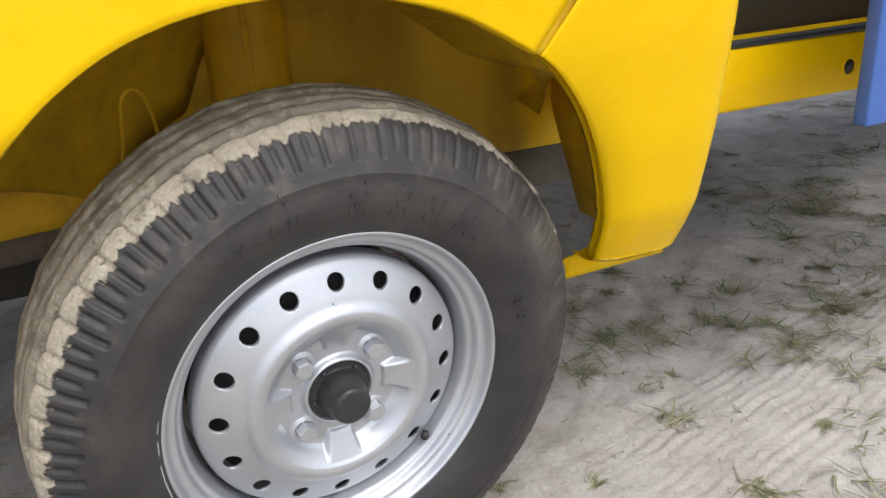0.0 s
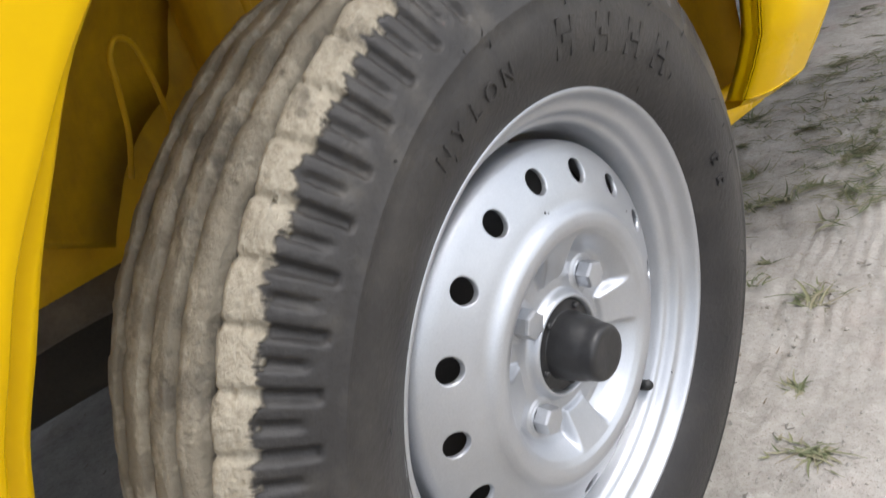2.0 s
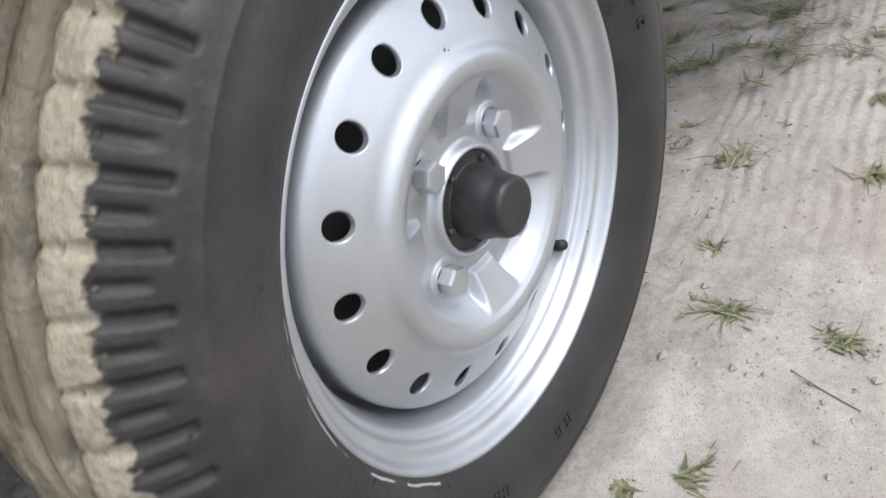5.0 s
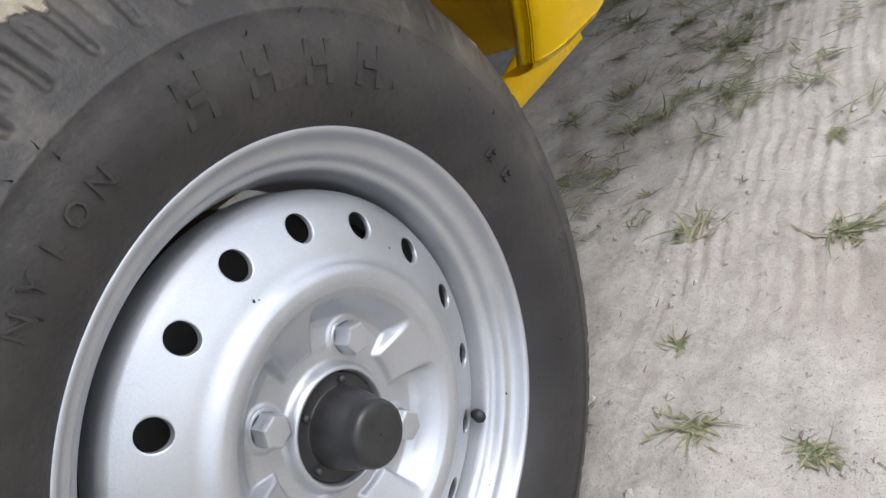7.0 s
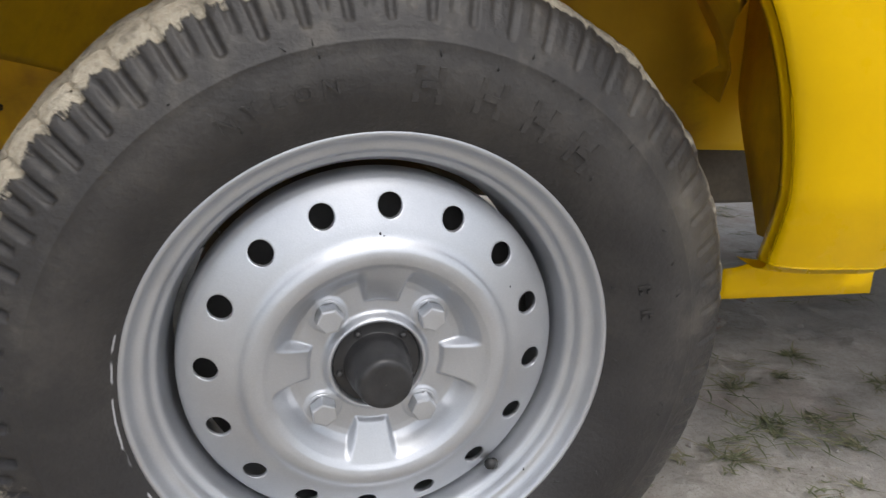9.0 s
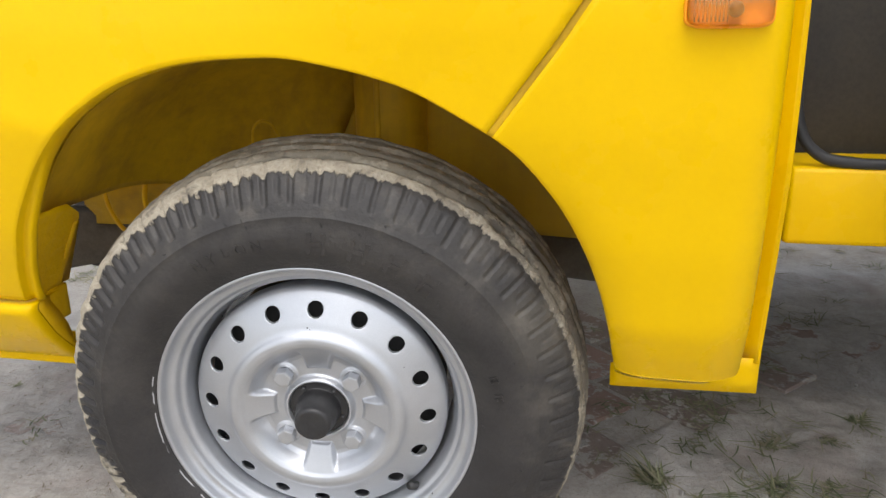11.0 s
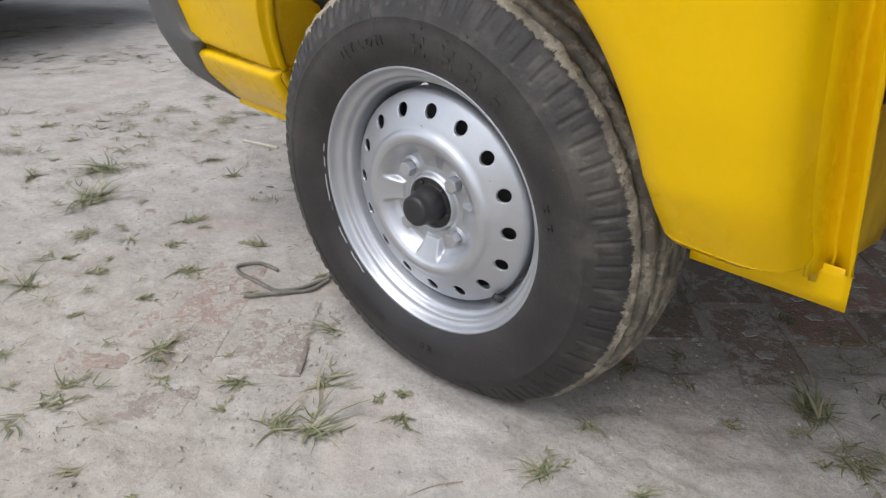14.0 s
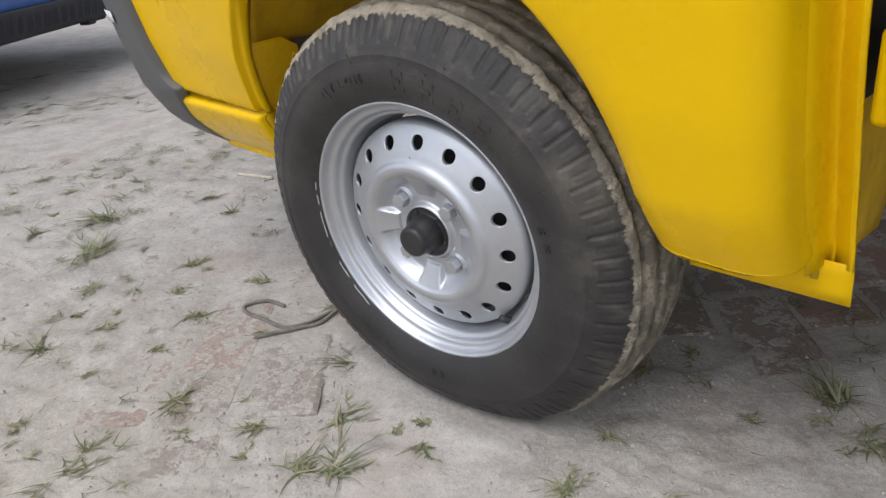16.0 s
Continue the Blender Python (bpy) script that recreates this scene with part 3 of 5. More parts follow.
# ------------------------------------------------------------------ lower corner and grey bumper end
zs = [0.268, 0.272, 0.285, 0.30, 0.315, 0.33, 0.343, 0.350, 0.3545, 0.358]
rows, end_rows = [], []
for z in zs:
    off = 0.010 * smooth(0.262, 0.275, z) * (1 - smooth(0.351, 0.3585, z))
    r = [skin(s, z, off) for s in np.linspace(-0.60, -0.320, 14)]
    e = r[-1]
    r += [Vector((-0.3150, e.y + 0.0015, z)), Vector((-0.3125, e.y + 0.006, z)), Vector((-0.3118, e.y + 0.011, z))]
    rows.append(r)
    y_end = max(e.y + 0.013, float(np.interp(z, (0.285, 0.32, 0.352), (0.058, 0.048, 0.027))))
    end_rows.append([r[-1] + Vector((0.0, -0.0005, 0)), r[-1].lerp(Vector((-0.3140, y_end, z)), 0.5) + Vector((0.0006, 0, 0)), Vector((-0.3140, y_end, z))])
bm = sheet(rows)
sheet([rows[-1], [p + Vector((0, 0.03, 0.001)) for p in rows[-1]]], bm)
part("front_valance", thicken(bm, 0.002, (0, 1, 0)), YELLOW, truck, "yellow lower corner below the fender", merge=0.0003)
part("valance_end", thicken(sheet(end_rows), 0.002, (-1, 0, 0)), SEALED, truck, "yellow folded end of the lower corner")
part("corner_gusset", add_box(bmesh.new(), (-0.324, 0.014, 0.322), (-0.3150, 0.060, 0.362), 0.003), SEALED, truck, "sealed yellow corner of the wheel house")
bm = add_box(bmesh.new(), (-0.545, 0.058, 0.2585), (-0.3175, 0.064, 0.30), 0.002)
part("valance_lip", bm, YELLOW, truck)
bumper_edge = curve1([(0.262, -0.535), (0.28, -0.538), (0.32, -0.549), (0.365, -0.528), (0.372, -0.520), (0.376, -0.524), (0.384, -0.548), (0.438, -0.560), (0.50, -0.567), (0.55, -0.573)])
rows = []
for z in [0.262, 0.268, 0.28, 0.295, 0.31, 0.325, 0.34, 0.352, 0.362, 0.368, 0.372, 0.376, 0.384, 0.40, 0.42, 0.44, 0.47, 0.50, 0.53, 0.545, 0.55]:
    e = bumper_edge(z)
    off = 0.014 * smooth(0.258, 0.275, z) * (1 - 0.5 * smooth(0.54, 0.551, z))
    def low(s):
        return z + 0.062 * smooth(-0.55, -0.78, s) * (1 - smooth(0.262, 0.46, z))
    r = [skin(e, z, -0.004), skin(e - 0.0015, z, off * 0.8), skin(e - 0.006, z, off)]
    r += [skin(lerp(e - 0.012, -2.15, k / 40.0), low(lerp(e - 0.012, -2.15, k / 40.0)), off) for k in range(41)]
    rows.append(r)
bm = sheet(rows)
sheet([rows[-1], [skin(lerp(-0.573, -2.15, k / 43.0), 0.552, -0.01) for k in range(44)]], bm)
part("bumper", thicken(bm, 0.002, (0, 1, 0)), GREY_PLASTIC, truck, "matt grey plastic bumper end wrapping the corner", merge=0.0003)
bm = sheet([[skin(s, z, 0.0165) for s in np.linspace(-0.628, -0.674, 6)] for z in (0.474, 0.492)])
part("reflective_sticker", thicken(bm, 0.0008, (0, 1, 0)), WHITE_TAPE, truck, "small white sticker on the bumper")

# ------------------------------------------------------------------ wheel house
def liner_rows(line, depth, fillet=None, back=0.016):
    rows = []
    for k, a in enumerate(line):
        p0, p1 = line[max(k - 1, 0)], line[min(k + 1, len(line) - 1)]
        d = (p1 - p0).normalized()
        o = Vector((-d.y, d.x))
        q, wide = a + o * min(0.005, back), a + o * back
        y0 = SKIN(a.y) + 0.016 - (SWELL(a.x) if a.x < 0.187 else 0.0)
        y1 = depth(a)
        fill = fillet(a) if fillet else 0.0
        rows.append([Vector((q.x, y0, q.y)), Vector((q.x, y0 + 0.022, q.y)), Vector((wide.x, y0 + 0.032, wide.y))]
                    + [Vector((wide.x - o.x * fill * k, lerp(y0 + 0.034, y1, t), wide.y - o.y * fill * k)) for t, k in ((u, 1 - math.sqrt(max(0.0, 1 - max(0.0, (u - 0.4) / 0.6) ** 2))) for u in (0.1, 0.4, 0.5, 0.6, 0.7, 0.78, 0.85, 0.91, 0.96, 0.985, 1.0))])
    for row in rows:
        for v in row[3:]:
            v += Vector((1, 0.1, 1)) * 0.0018 * noise.noise(v * 14)
    return rows


low_front = [a for a in ARCH if a.x < 0 and a.y < 0.466]
high = [a for a in ARCH if not (a.x < 0 and a.y < 0.440)]
bm = sheet(liner_rows(low_front, lambda a: lerp(0.052, 0.060, smooth(0.36, 0.44, a.y)) - 0.034 * smooth(0.440, 0.464, a.y), None, 0.003))
part("arch_flange", thicken(bm, 0.002, (-1, 0.2, 0)), SEALED, truck, "yellow painted sealed flange inside the arch")
bm = sheet(liner_rows(high, lambda a: 0.311, lambda a: 0.15 * smooth(0.06, -0.12, a.x)))
part("arch_liner", thicken(bm, 0.002, (0, 0.2, 1)), LINER, truck, "dirty yellow overspray on wheel arch liner")
rows = [[(-0.318 + 0.03 * (z - 0.37) / 0.06, y, z) for y in (0.050, 0.055, lerp(0.074, 0.0575, (z - 0.360) / 0.076))] for z in (0.360, 0.38, 0.40, 0.42, 0.431, 0.436)]
part("flange_tab", thicken(sheet(rows), 0.002, (-1, 0, 0)), SEALED, truck, "bent yellow tab on the sealed flange")
# torn rear end of the liner
rear = ARCH_REAR[:9]
bm = sheet(liner_rows(rear, lambda a: lerp(0.315, 0.21, smooth(0.55, 0.49, a.y))))
up = [Vector(p) for p in ((0.262, 0.085, 0.535), (0.268, 0.11, 0.532), (0.270, 0.15, 0.530), (0.295, 0.20, 0.532), (0.320, 0.25, 0.534), (0.335, 0.30, 0.535))]
tail = [Vector(p) for p in ((0.272, 0.085, 0.520), (0.282, 0.11, 0.512), (0.300, 0.16, 0.493), (0.330, 0.21, 0.488), (0.358, 0.26, 0.483), (0.372, 0.30, 0.478))]
low = [Vector(p) for p in ((0.282, 0.085, 0.506), (0.295, 0.12, 0.495), (0.318, 0.17, 0.470), (0.352, 0.225, 0.455), (0.386, 0.285, 0.447), (0.380, 0.30, 0.452))]
tip = [Vector(p) for p in ((0.282, 0.085, 0.5055), (0.294, 0.12, 0.4945), (0.317, 0.17, 0.4690), (0.350, 0.225, 0.4520), (0.374, 0.28, 0.416), (0.352, 0.30, 0.436))]
sheet([up, tail, low, tip], bm)
part("liner_flap", thicken(bm, 0.002, (0, 0.2, 1)), LINER, truck, "torn dirty flap of wheel arch liner")
xs = np.linspace(-0.47, 0.462, 48)
los = np.interp(xs, [-0.47, -0.435, -0.237, -0.1, 0.1, 0.25, 0.42], [0.352, 0.352, 0.362, 0.370, 0.372, 0.364, 0.362])
rows = []
for x, lo in zip(xs, los):
    rows.append([Vector((x, 0.314 + 0.0015 * noise.noise(Vector((x * 8, k * 0.5, 2))) + 0.022 * smooth(0.012, -0.012, lerp(lo, 0.70, k / 30) - 0.436 - 0.258 * (x + 0.237)) * smooth(-0.05, -0.16, x), lerp(lo, 0.70, k / 30))) for k in range(31)])
part("inner_panel", thicken(sheet(rows), 0.002, (0, 1, 0)), APRON, truck, "dirty yellow inner wing panel, with shade and a brighter rear put into the colour")
# damper tower against the inner panel
bm = add_box(bmesh.new(), (-0.038, 0.262, 0.36), (0.055, 0.345, 0.69), 0.040, 5)
part("damper_tower", bm, LINER, truck)
part("tower_rib", add_box(bmesh.new(), (-0.002, 0.2595, 0.40), (0.006, 0.27, 0.62), 0.0030), LINER, truck)
# hose loop and drain hole under the inner panel
bm = tube(rounded([(-0.362, 0.308, 0.420), (-0.360, 0.300, 0.395), (-0.349, 0.298, 0.366), (-0.357, 0.298, 0.345), (-0.379, 0.300, 0.341)], 6), 0.0040, 8)
part("hose_loop", bm, SEALED, truck)
bm = tube(rounded([(-0.430, 0.308, 0.410), (-0.418, 0.300, 0.383), (-0.404, 0.298, 0.361), (-0.391, 0.300, 0.3485)], 6), 0.0034, 8)
part("hose_loop", bm, SEALED, truck)
bm = tube(rounded([(-0.150, 0.225, 0.440), (-0.143, 0.210, 0.470), (-0.139, 0.202, 0.500), (-0.136, 0.200, 0.518), (-0.127, 0.203, 0.527), (-0.115, 0.210, 0.520), (-0.108, 0.222, 0.490), (-0.106, 0.235, 0.440)], 5), 0.0021, 8)
part("brake_hose", bm, LINER, truck, "brake hose under yellow overspray")
part("drain_plug", add_box(bmesh.new(), (-0.340, 0.300, 0.397), (-0.334, 0.3135, 0.403), 0.0015), CHASSIS, truck)

# chassis rails, added gap box, unseen floor slabs for shade
RAIL_LOW = curve1([(-0.66, 0.250), (-0.48, 0.286), (-0.348, 0.322), (-0.20, 0.332), (0.15, 0.306), (0.30, 0.294), (0.47, 0.297)])
for y in (0.325, 1.0):
    rows = [[(x, y + dy, z) for dy, z in ((0.012, 0.366), (0.012, RAIL_LOW(x) + 0.006), (0.018, RAIL_LOW(x)), (0.060, RAIL_LOW(x)), (0.060, 0.366))] for x in np.linspace(-0.66, 0.495, 40)]
    part("chassis_rail", sheet(rows, closed=True), DUSTY, truck, "dusty steel chassis rail")
# black box added to close a gap that is only shaded ground
bm = add_box(bmesh.new(), (-0.74, 0.30, 0.300), (-0.60, 0.335, 0.40), 0.006)
part("cross_member", bm, CHASSIS, truck, "black box added behind the bumper where the gap lies in shade")
# unseen slabs added to keep the ground below cab and load body dark
bm = add_box(bmesh.new(), (0.425, 0.46, 0.450), (0.95, 1.34, 0.50), 0.006)
part("cab_floor", bm, CHASSIS, truck, "unseen dark slab added to shade the ground below the cab")
bm = add_box(bmesh.new(), (0.955, 0.40, 0.550), (3.4, 1.345, 0.60), 0.006)
part("load_floor", bm, CHASSIS, truck, "unseen dark slab added to shade the ground below the load body")
# underbody plate out of view, added to shade the ground
bm = add_box(bmesh.new(), (-0.66, 0.40, 0.44), (0.30, 1.30, 0.50), 0.01)
part("floor_pan", bm, CHASSIS, truck)
bm = add_box(bmesh.new(), (-0.62, 0.34, 0.70), (0.40, 1.30, 1.0), 0.02)
part("cab_bulkhead", bm, YELLOW, truck)
# cab box out of view, added to block sky light
bm = add_box(bmesh.new(), (-0.74, -0.03, 1.003), (0.42, 1.37, 1.75), 0.06, 4)
part("cab_shell", bm, YELLOW, truck)
# far walls are unseen, added to stop light from that side
bm = add_box(bmesh.new(), (-0.76, 1.345, 0.20), (1.15, 1.375, 1.0), 0.01)
part("far_side_panel", bm, YELLOW, truck)
bm = add_box(bmesh.new(), (1.156, 1.35, 0.30), (3.4, 1.38, 1.15), 0.01)
part("far_side_board", bm, BLUE, truck)
rows = []
for z in np.linspace(0.284, 0.70, 24):
    deep = min(0.313, 0.327 - 0.53 * (0.446 - z))
    rows.append([(0.412 + 0.001 * noise.noise(Vector((z * 9, k, 1))), lerp(0.100, deep, k / 6), z) for k in range(7)])
part("post_inner", thicken(sheet(rows), 0.006, (1, 0, 0)), LINER, truck, "dull yellow inner face of the door post")
# black plate added for the dark cab interior, hiding pale faces behind
bm = add_box(bmesh.new(), (0.4215, 0.112, 0.44), (0.427, 0.40, 1.0), 0.002)
part("door_post_lining", bm, RUBBER, truck, "black plate added to stand in for the dark cab interior")
bm = tube([(0.0, 0.10, 0.25), (0.0, 0.6, 0.24), (0.0, 1.2, 0.25)], 0.03, 14)
part("front_axle", bm, CHASSIS, truck)

# unseen block added to darken the ground under the front
bm = add_box(bmesh.new(), (-0.74, 0.62, 0.17), (-0.04, 1.24, 0.44), 0.03)
part("undertray", bm, CHASSIS, truck, "unseen black block added below the cab to shade the ground")
# hidden wheel on the far side, added to close off light below
bm = revolve([(0.02, -0.06), (0.24, -0.06), (0.262, -0.04), (0.268, 0.0), (0.262, 0.04), (0.24, 0.06), (0.02, 0.06)], 40)
part("far_wheel", bm, RUBBER, truck, matrix=Matrix.Translation((0.0, 1.24, 0.266)))

# yellow sill member between cab and load body
bm = add_box(bmesh.new(), (0.4475, 0.075, 0.434), (1.5, 0.16, 0.508), 0.006)
part("sill_member", bm, YELLOW, truck, "yellow sill beam between cab and load body")
plug = [(0.0112, 0.004), (0.0112, -0.0015), (0.0104, -0.0026), (0.0094, -0.0022), (0.0092, 0.0)]
part("drain_ring", revolve(plug, 28), YELLOW, truck, matrix=Matrix.Translation((0.690, 0.0745, 0.466)))
part("drain_plug", revolve([(0.0093, 0.001), (0.0090, -0.0008), (0.0001, -0.0012)], 24), RUBBER, truck, "dark round rubber plug", matrix=Matrix.Translation((0.690, 0.0745, 0.466)))
# the opening's darkness is put in as a black plate
bm = add_box(bmesh.new(), (0.44, 0.165, 0.44), (1.5, 0.20, 1.0), 0.01)
part("step_well", bm, CHASSIS, truck, "black plate standing in for the dark opening above the sill beam")
bm = tube(rounded([(0.448, 0.085, 0.60), (0.452, 0.083, 0.55), (0.468, 0.081, 0.522), (0.50, 0.080, 0.512), (0.60, 0.080, 0.5105), (1.2, 0.080, 0.5105)], 6), 0.0055, 8)
part("door_seal", bm, RUBBER, truck, "black rubber door seal")

# blue load body side board
bm = add_box(bmesh.new(), (0.560, -0.064, 0.436), (2.4, -0.046, 0.95), 0.003)
part("side_board", bm, BLUE, truck, "plain blue painted load body side board")

# side indicator
def indicator():
    cx, cz, hw, hh = 0.3680, 0.6475, 0.0335, 0.0138
    def ring(scale_w, scale_h, off, n=40):
        row = []
        for k in range(n):
            a = 2 * math.pi * k / n
            c, s = math.cos(a), math.sin(a)
            e = 0.36
            px = math.copysign(abs(c) ** e, c) * hw * scale_w
            pz = math.copysign(abs(s) ** (e * 1.3), s) * hh * scale_h
            p = skin(cx + px, cz + pz, 0)
            row.append(Vector((p.x, p.y - off, p.z)))
        return row
    base = part("indicator", sheet([ring(1.0, 1.0, -0.001), ring(1.0, 1.0, 0.004), ring(0.985, 0.96, 0.0055), ring(0.94, 0.86, 0.0058), ring(0.93, 0.84, 0.003), ring(0.5, 0.3, 0.002), ring(0.02, 0.02, 0.002)], closed=True), AMBER, truck, "amber plastic side indicator lamp")
    rows = [ring(0.93, 0.84, 0.0032), ring(0.92, 0.82, 0.010), ring(0.88, 0.74, 0.0125), ring(0.6, 0.45, 0.0135), ring(0.3, 0.2, 0.0138), ring(0.02, 0.02, 0.0138)]
    lens = part("lens", sheet(rows, closed=True), AMBER_LENS, base, "ribbed clear amber lens")
    c = skin(cx, cz, 0)
    bm = bmesh.new()
    bmesh.ops.create_uvsphere(bm, u_segments=14, v_segments=10, radius=0.0055, matrix=Matrix.Translation((c.x + 0.002, c.y - 0.007, c.z)))
    part("bulb", bm, AMBER_DARK, base)
    for k in range(9):
        x = cx - 0.026 + k * 0.0028
        a, d = skin(x, cz - 0.008), skin(x, cz + 0.008)
        part("lens_rib", tube([(a.x, a.y - 0.0095, a.z), (d.x, d.y - 0.0095, d.z)], 0.0006, 5), AMBER_LENS, base)


indicator()
# ------------------------------------------------------------------ wheel
wheel = new("wheel")
wheel.parent = truck
wheel.matrix_basis = WHEEL
wheel["label"] = "steered front wheel with silver steel rim"


def wpart(name, bm, mat_, label="", smooth_shade=True, merge=0.0, matrix=None):
    return part(name, bm, mat_, wheel, label, smooth_shade, matrix, merge)


def ridge(ph, centre, half, soft):
    """1 within half of a centre on a unit circle, falling to 0 over soft."""
    d = abs((ph - centre + 0.5) % 1.0 - 0.5)
    return 1 - smooth(half, half + soft, d)


LUGS = 60
GROOVES = ((0.0290, 0.0034, 0.0190), (0.0510, 0.0031, 0.0170), (0.0750, 0.0030, 0.0160), (0.0985, 0.0030, 0.0160))
CROWN = curve1([(0.0140, 0.2645), (0.0165, 0.2665), (0.022, 0.2690), (0.030, 0.2706), (0.050, 0.2724), (0.067, 0.2730), (0.085, 0.2738), (0.104, 0.2728), (0.112, 0.2713), (0.1175, 0.2688), (0.120, 0.2662)])


def tyre_mesh():
    outer = [(0.1600, 0.016), (0.1625, 0.008), (0.1645, 0.0035), (0.168, 0.000), (0.174, -0.0045), (0.182, -0.0092), (0.190, -0.0125), (0.198, -0.0140), (0.207, -0.0140),
             (0.215, -0.0128), (0.2222, -0.0114), (0.2230, -0.0116), (0.2238, -0.0116), (0.2245, -0.0113), (0.2252, -0.0108), (0.230, -0.0092), (0.2325, -0.0082), (0.2340, -0.0076), (0.2355, -0.0069), (0.2370, -0.0062), (0.240, -0.0048), (0.2425, -0.0035), (0.245, -0.0022), (0.2475, -0.0008), (0.250, 0.0008),
             (0.2525, 0.0024), (0.255, 0.0040), (0.257, 0.0055), (0.259, 0.0070), (0.2605, 0.0085), (0.2618, 0.0100), (0.2632, 0.0116), (0.2642, 0.0132)]
    tread_y = sorted(set([0.0148, 0.0160, 0.0175, 0.019, 0.021, 0.023, 0.0255, 0.028] + list(np.linspace(0.030, 0.1185, 24)) + [g[0] + d for g in GROOVES for d in (-0.0050, -0.0036, -0.0026, -0.0014, 0.0, 0.0014, 0.0026, 0.0036, 0.0050)]))
    prof = outer + [(CROWN(y), float(y)) for y in tread_y] + [(r, 0.134 - y) for r, y in outer[::-1]]
    n = LUGS * 20
    rows = []
    for r, y in prof:
        row = []
        far = y > 0.067
        yo = 0.134 - y if far else y
        flank = smooth(0.2335, 0.2360, r) if yo < 0.0135 else 0.0
        for k in range(n):
            a = 2 * math.pi * k / n
            rr, yy = r, y
            c, s = math.cos(a), math.sin(a)
            q = Vector((c * r * 60, s * r * 60, y * 60))
            wob = 0.05 * noise.noise(q * 0.25)
            ph = (a * LUGS / (2 * math.pi) + wob) % 1.0
            keen = lerp(0.34, 1.0, smooth(0.10, -0.19, r * c))        # dust fills the grooves on the trailing side
            if flank:
                # one long and one short radial groove to each lug
                long_cut = ridge(ph, 0.8, lerp(0.012, 0.050, keen), 0.12) * smooth(0.2335, 0.2365, r) * (1 - 0.55 * smooth(0.2605, 0.2642, r))
                short_cut = ridge(ph, 0.3, lerp(0.008, 0.040, keen), 0.11) * smooth(0.2400, 0.2440, r) * (1 - smooth(0.2570, 0.2600, r))
                cut = (0.0044 * long_cut + 0.0030 * short_cut * lerp(0.75, 1.0, keen)) * keen
                yy += cut * (-0.86 if far else 0.86)
                rr -= cut * 0.45
                rr += 0.0005 * noise.noise(q * 0.9)
            elif 0.0135 < y < 0.1205:
                near = max(0.0, max(1.1 - abs(y - g[0]) / 0.010 for g in GROOVES))
                zig = 0.0012 * math.sin(a * LUGS + 1.2) + 0.0040 * noise.noise(q * 0.42)
                yy += zig * near * (1.0 if y < 0.045 else 0.6)
                for gy, gw, gd in GROOVES:
                    dd = abs(y - gy) / gw
                    if dd < 2.0:
                        rr -= gd * (1 - smooth(0.55, 1.8, dd)) * (0.90 + 0.4 * noise.noise(q * 0.30 + Vector((9, 0, 0))))
                edge = smooth(0.0255, 0.0150, yo)
                rr -= 0.0022 * ridge(ph, 0.8, 0.03, 0.09) * edge * keen
                # each block of the outer rib is worn to a cushion
                if y < 0.029:
                    rr += (0.0004 * math.cos(2 * math.pi * (ph - 0.3)) - 0.0014 * ridge(ph, 0.8, 0.02, 0.06)) * keen
                    yy -= 0.0005 * keen * math.cos(2 * math.pi * (ph - 0.3)) * edge + 0.0030 * noise.noise(q * 0.8 + Vector((2, 2, 2))) * edge
                rr += 0.004 * smooth(0.06, 0.24, r * c) * smooth(0.02, 0.06, y)
                # caked, crumbling sand lies thicker where it is pale
                rr += 0.0013 * noise.fractal(q * 0.6, 0.9, 2.0, 3) + 0.0008 * smooth(-0.05, 0.15, noise.noise(q * 0.5 + Vector((5, 5, 5))))
            # the casing sits a little off centre on its rim
            off = smooth(0.172, 0.235, r)
            row.append((rr * c + 0.006 * off, yy - 0.005 * off * smooth(-0.08, -0.22, r * c), rr * s))
        rows.append(row)
    bm = sheet(rows, closed=True)
    # the tyre stands flat on the ground
    inv = WHEEL.inverted()
    for v in bm.verts:
        w = WHEEL @ v.co
        if w.z < 0.03:
            w.z = 0.0005 + (w.z + 0.022) ** 2 / (4 * 0.024) if w.z > -0.022 else 0.0005
            v.co = inv @ w
    return bm


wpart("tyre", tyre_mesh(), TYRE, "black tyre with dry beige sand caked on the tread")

BARREL = [(0.1655, 0.008), (0.1680, 0.0045), (0.1685, 0.0020), (0.1675, 0.0003), (0.1657, 0.0000), (0.1640, 0.0014), (0.1625, 0.0050), (0.1603, 0.0096), (0.1572, 0.0116), (0.1545, 0.0124), (0.1525, 0.0152),
          (0.1505, 0.0200), (0.1478, 0.0216), (0.1458, 0.0242), (0.1440, 0.0300), (0.1415, 0.0360), (0.1402, 0.0440), (0.1390, 0.0620), (0.1390, 0.1000), (0.150, 0.120)]
wpart("rim_barrel", revolve([(p.x, p.y) for p in rounded([(r, y, 0) for r, y in BARREL], 2)], 160), SILVER, "silver painted stepped steel rim")

DISC = curve1([(0.030, 0.0300), (0.0312, 0.0200), (0.0322, 0.0150), (0.0335, 0.0140), (0.0350, 0.0150), (0.0365, 0.0190), (0.0385, 0.0215), (0.058, 0.0222), (0.0625, 0.0212), (0.0665, 0.0175), (0.0705, 0.0118), (0.0750, 0.0062),
               (0.0795, 0.0030), (0.0840, 0.0018), (0.0885, 0.0022), (0.0920, 0.0042), (0.0945, 0.0068), (0.0975, 0.0086), (0.104, 0.0112), (0.1154, 0.0166), (0.127, 0.0224), (0.1325, 0.0262), (0.1348, 0.0295), (0.1353, 0.034), (0.1353, 0.046)])


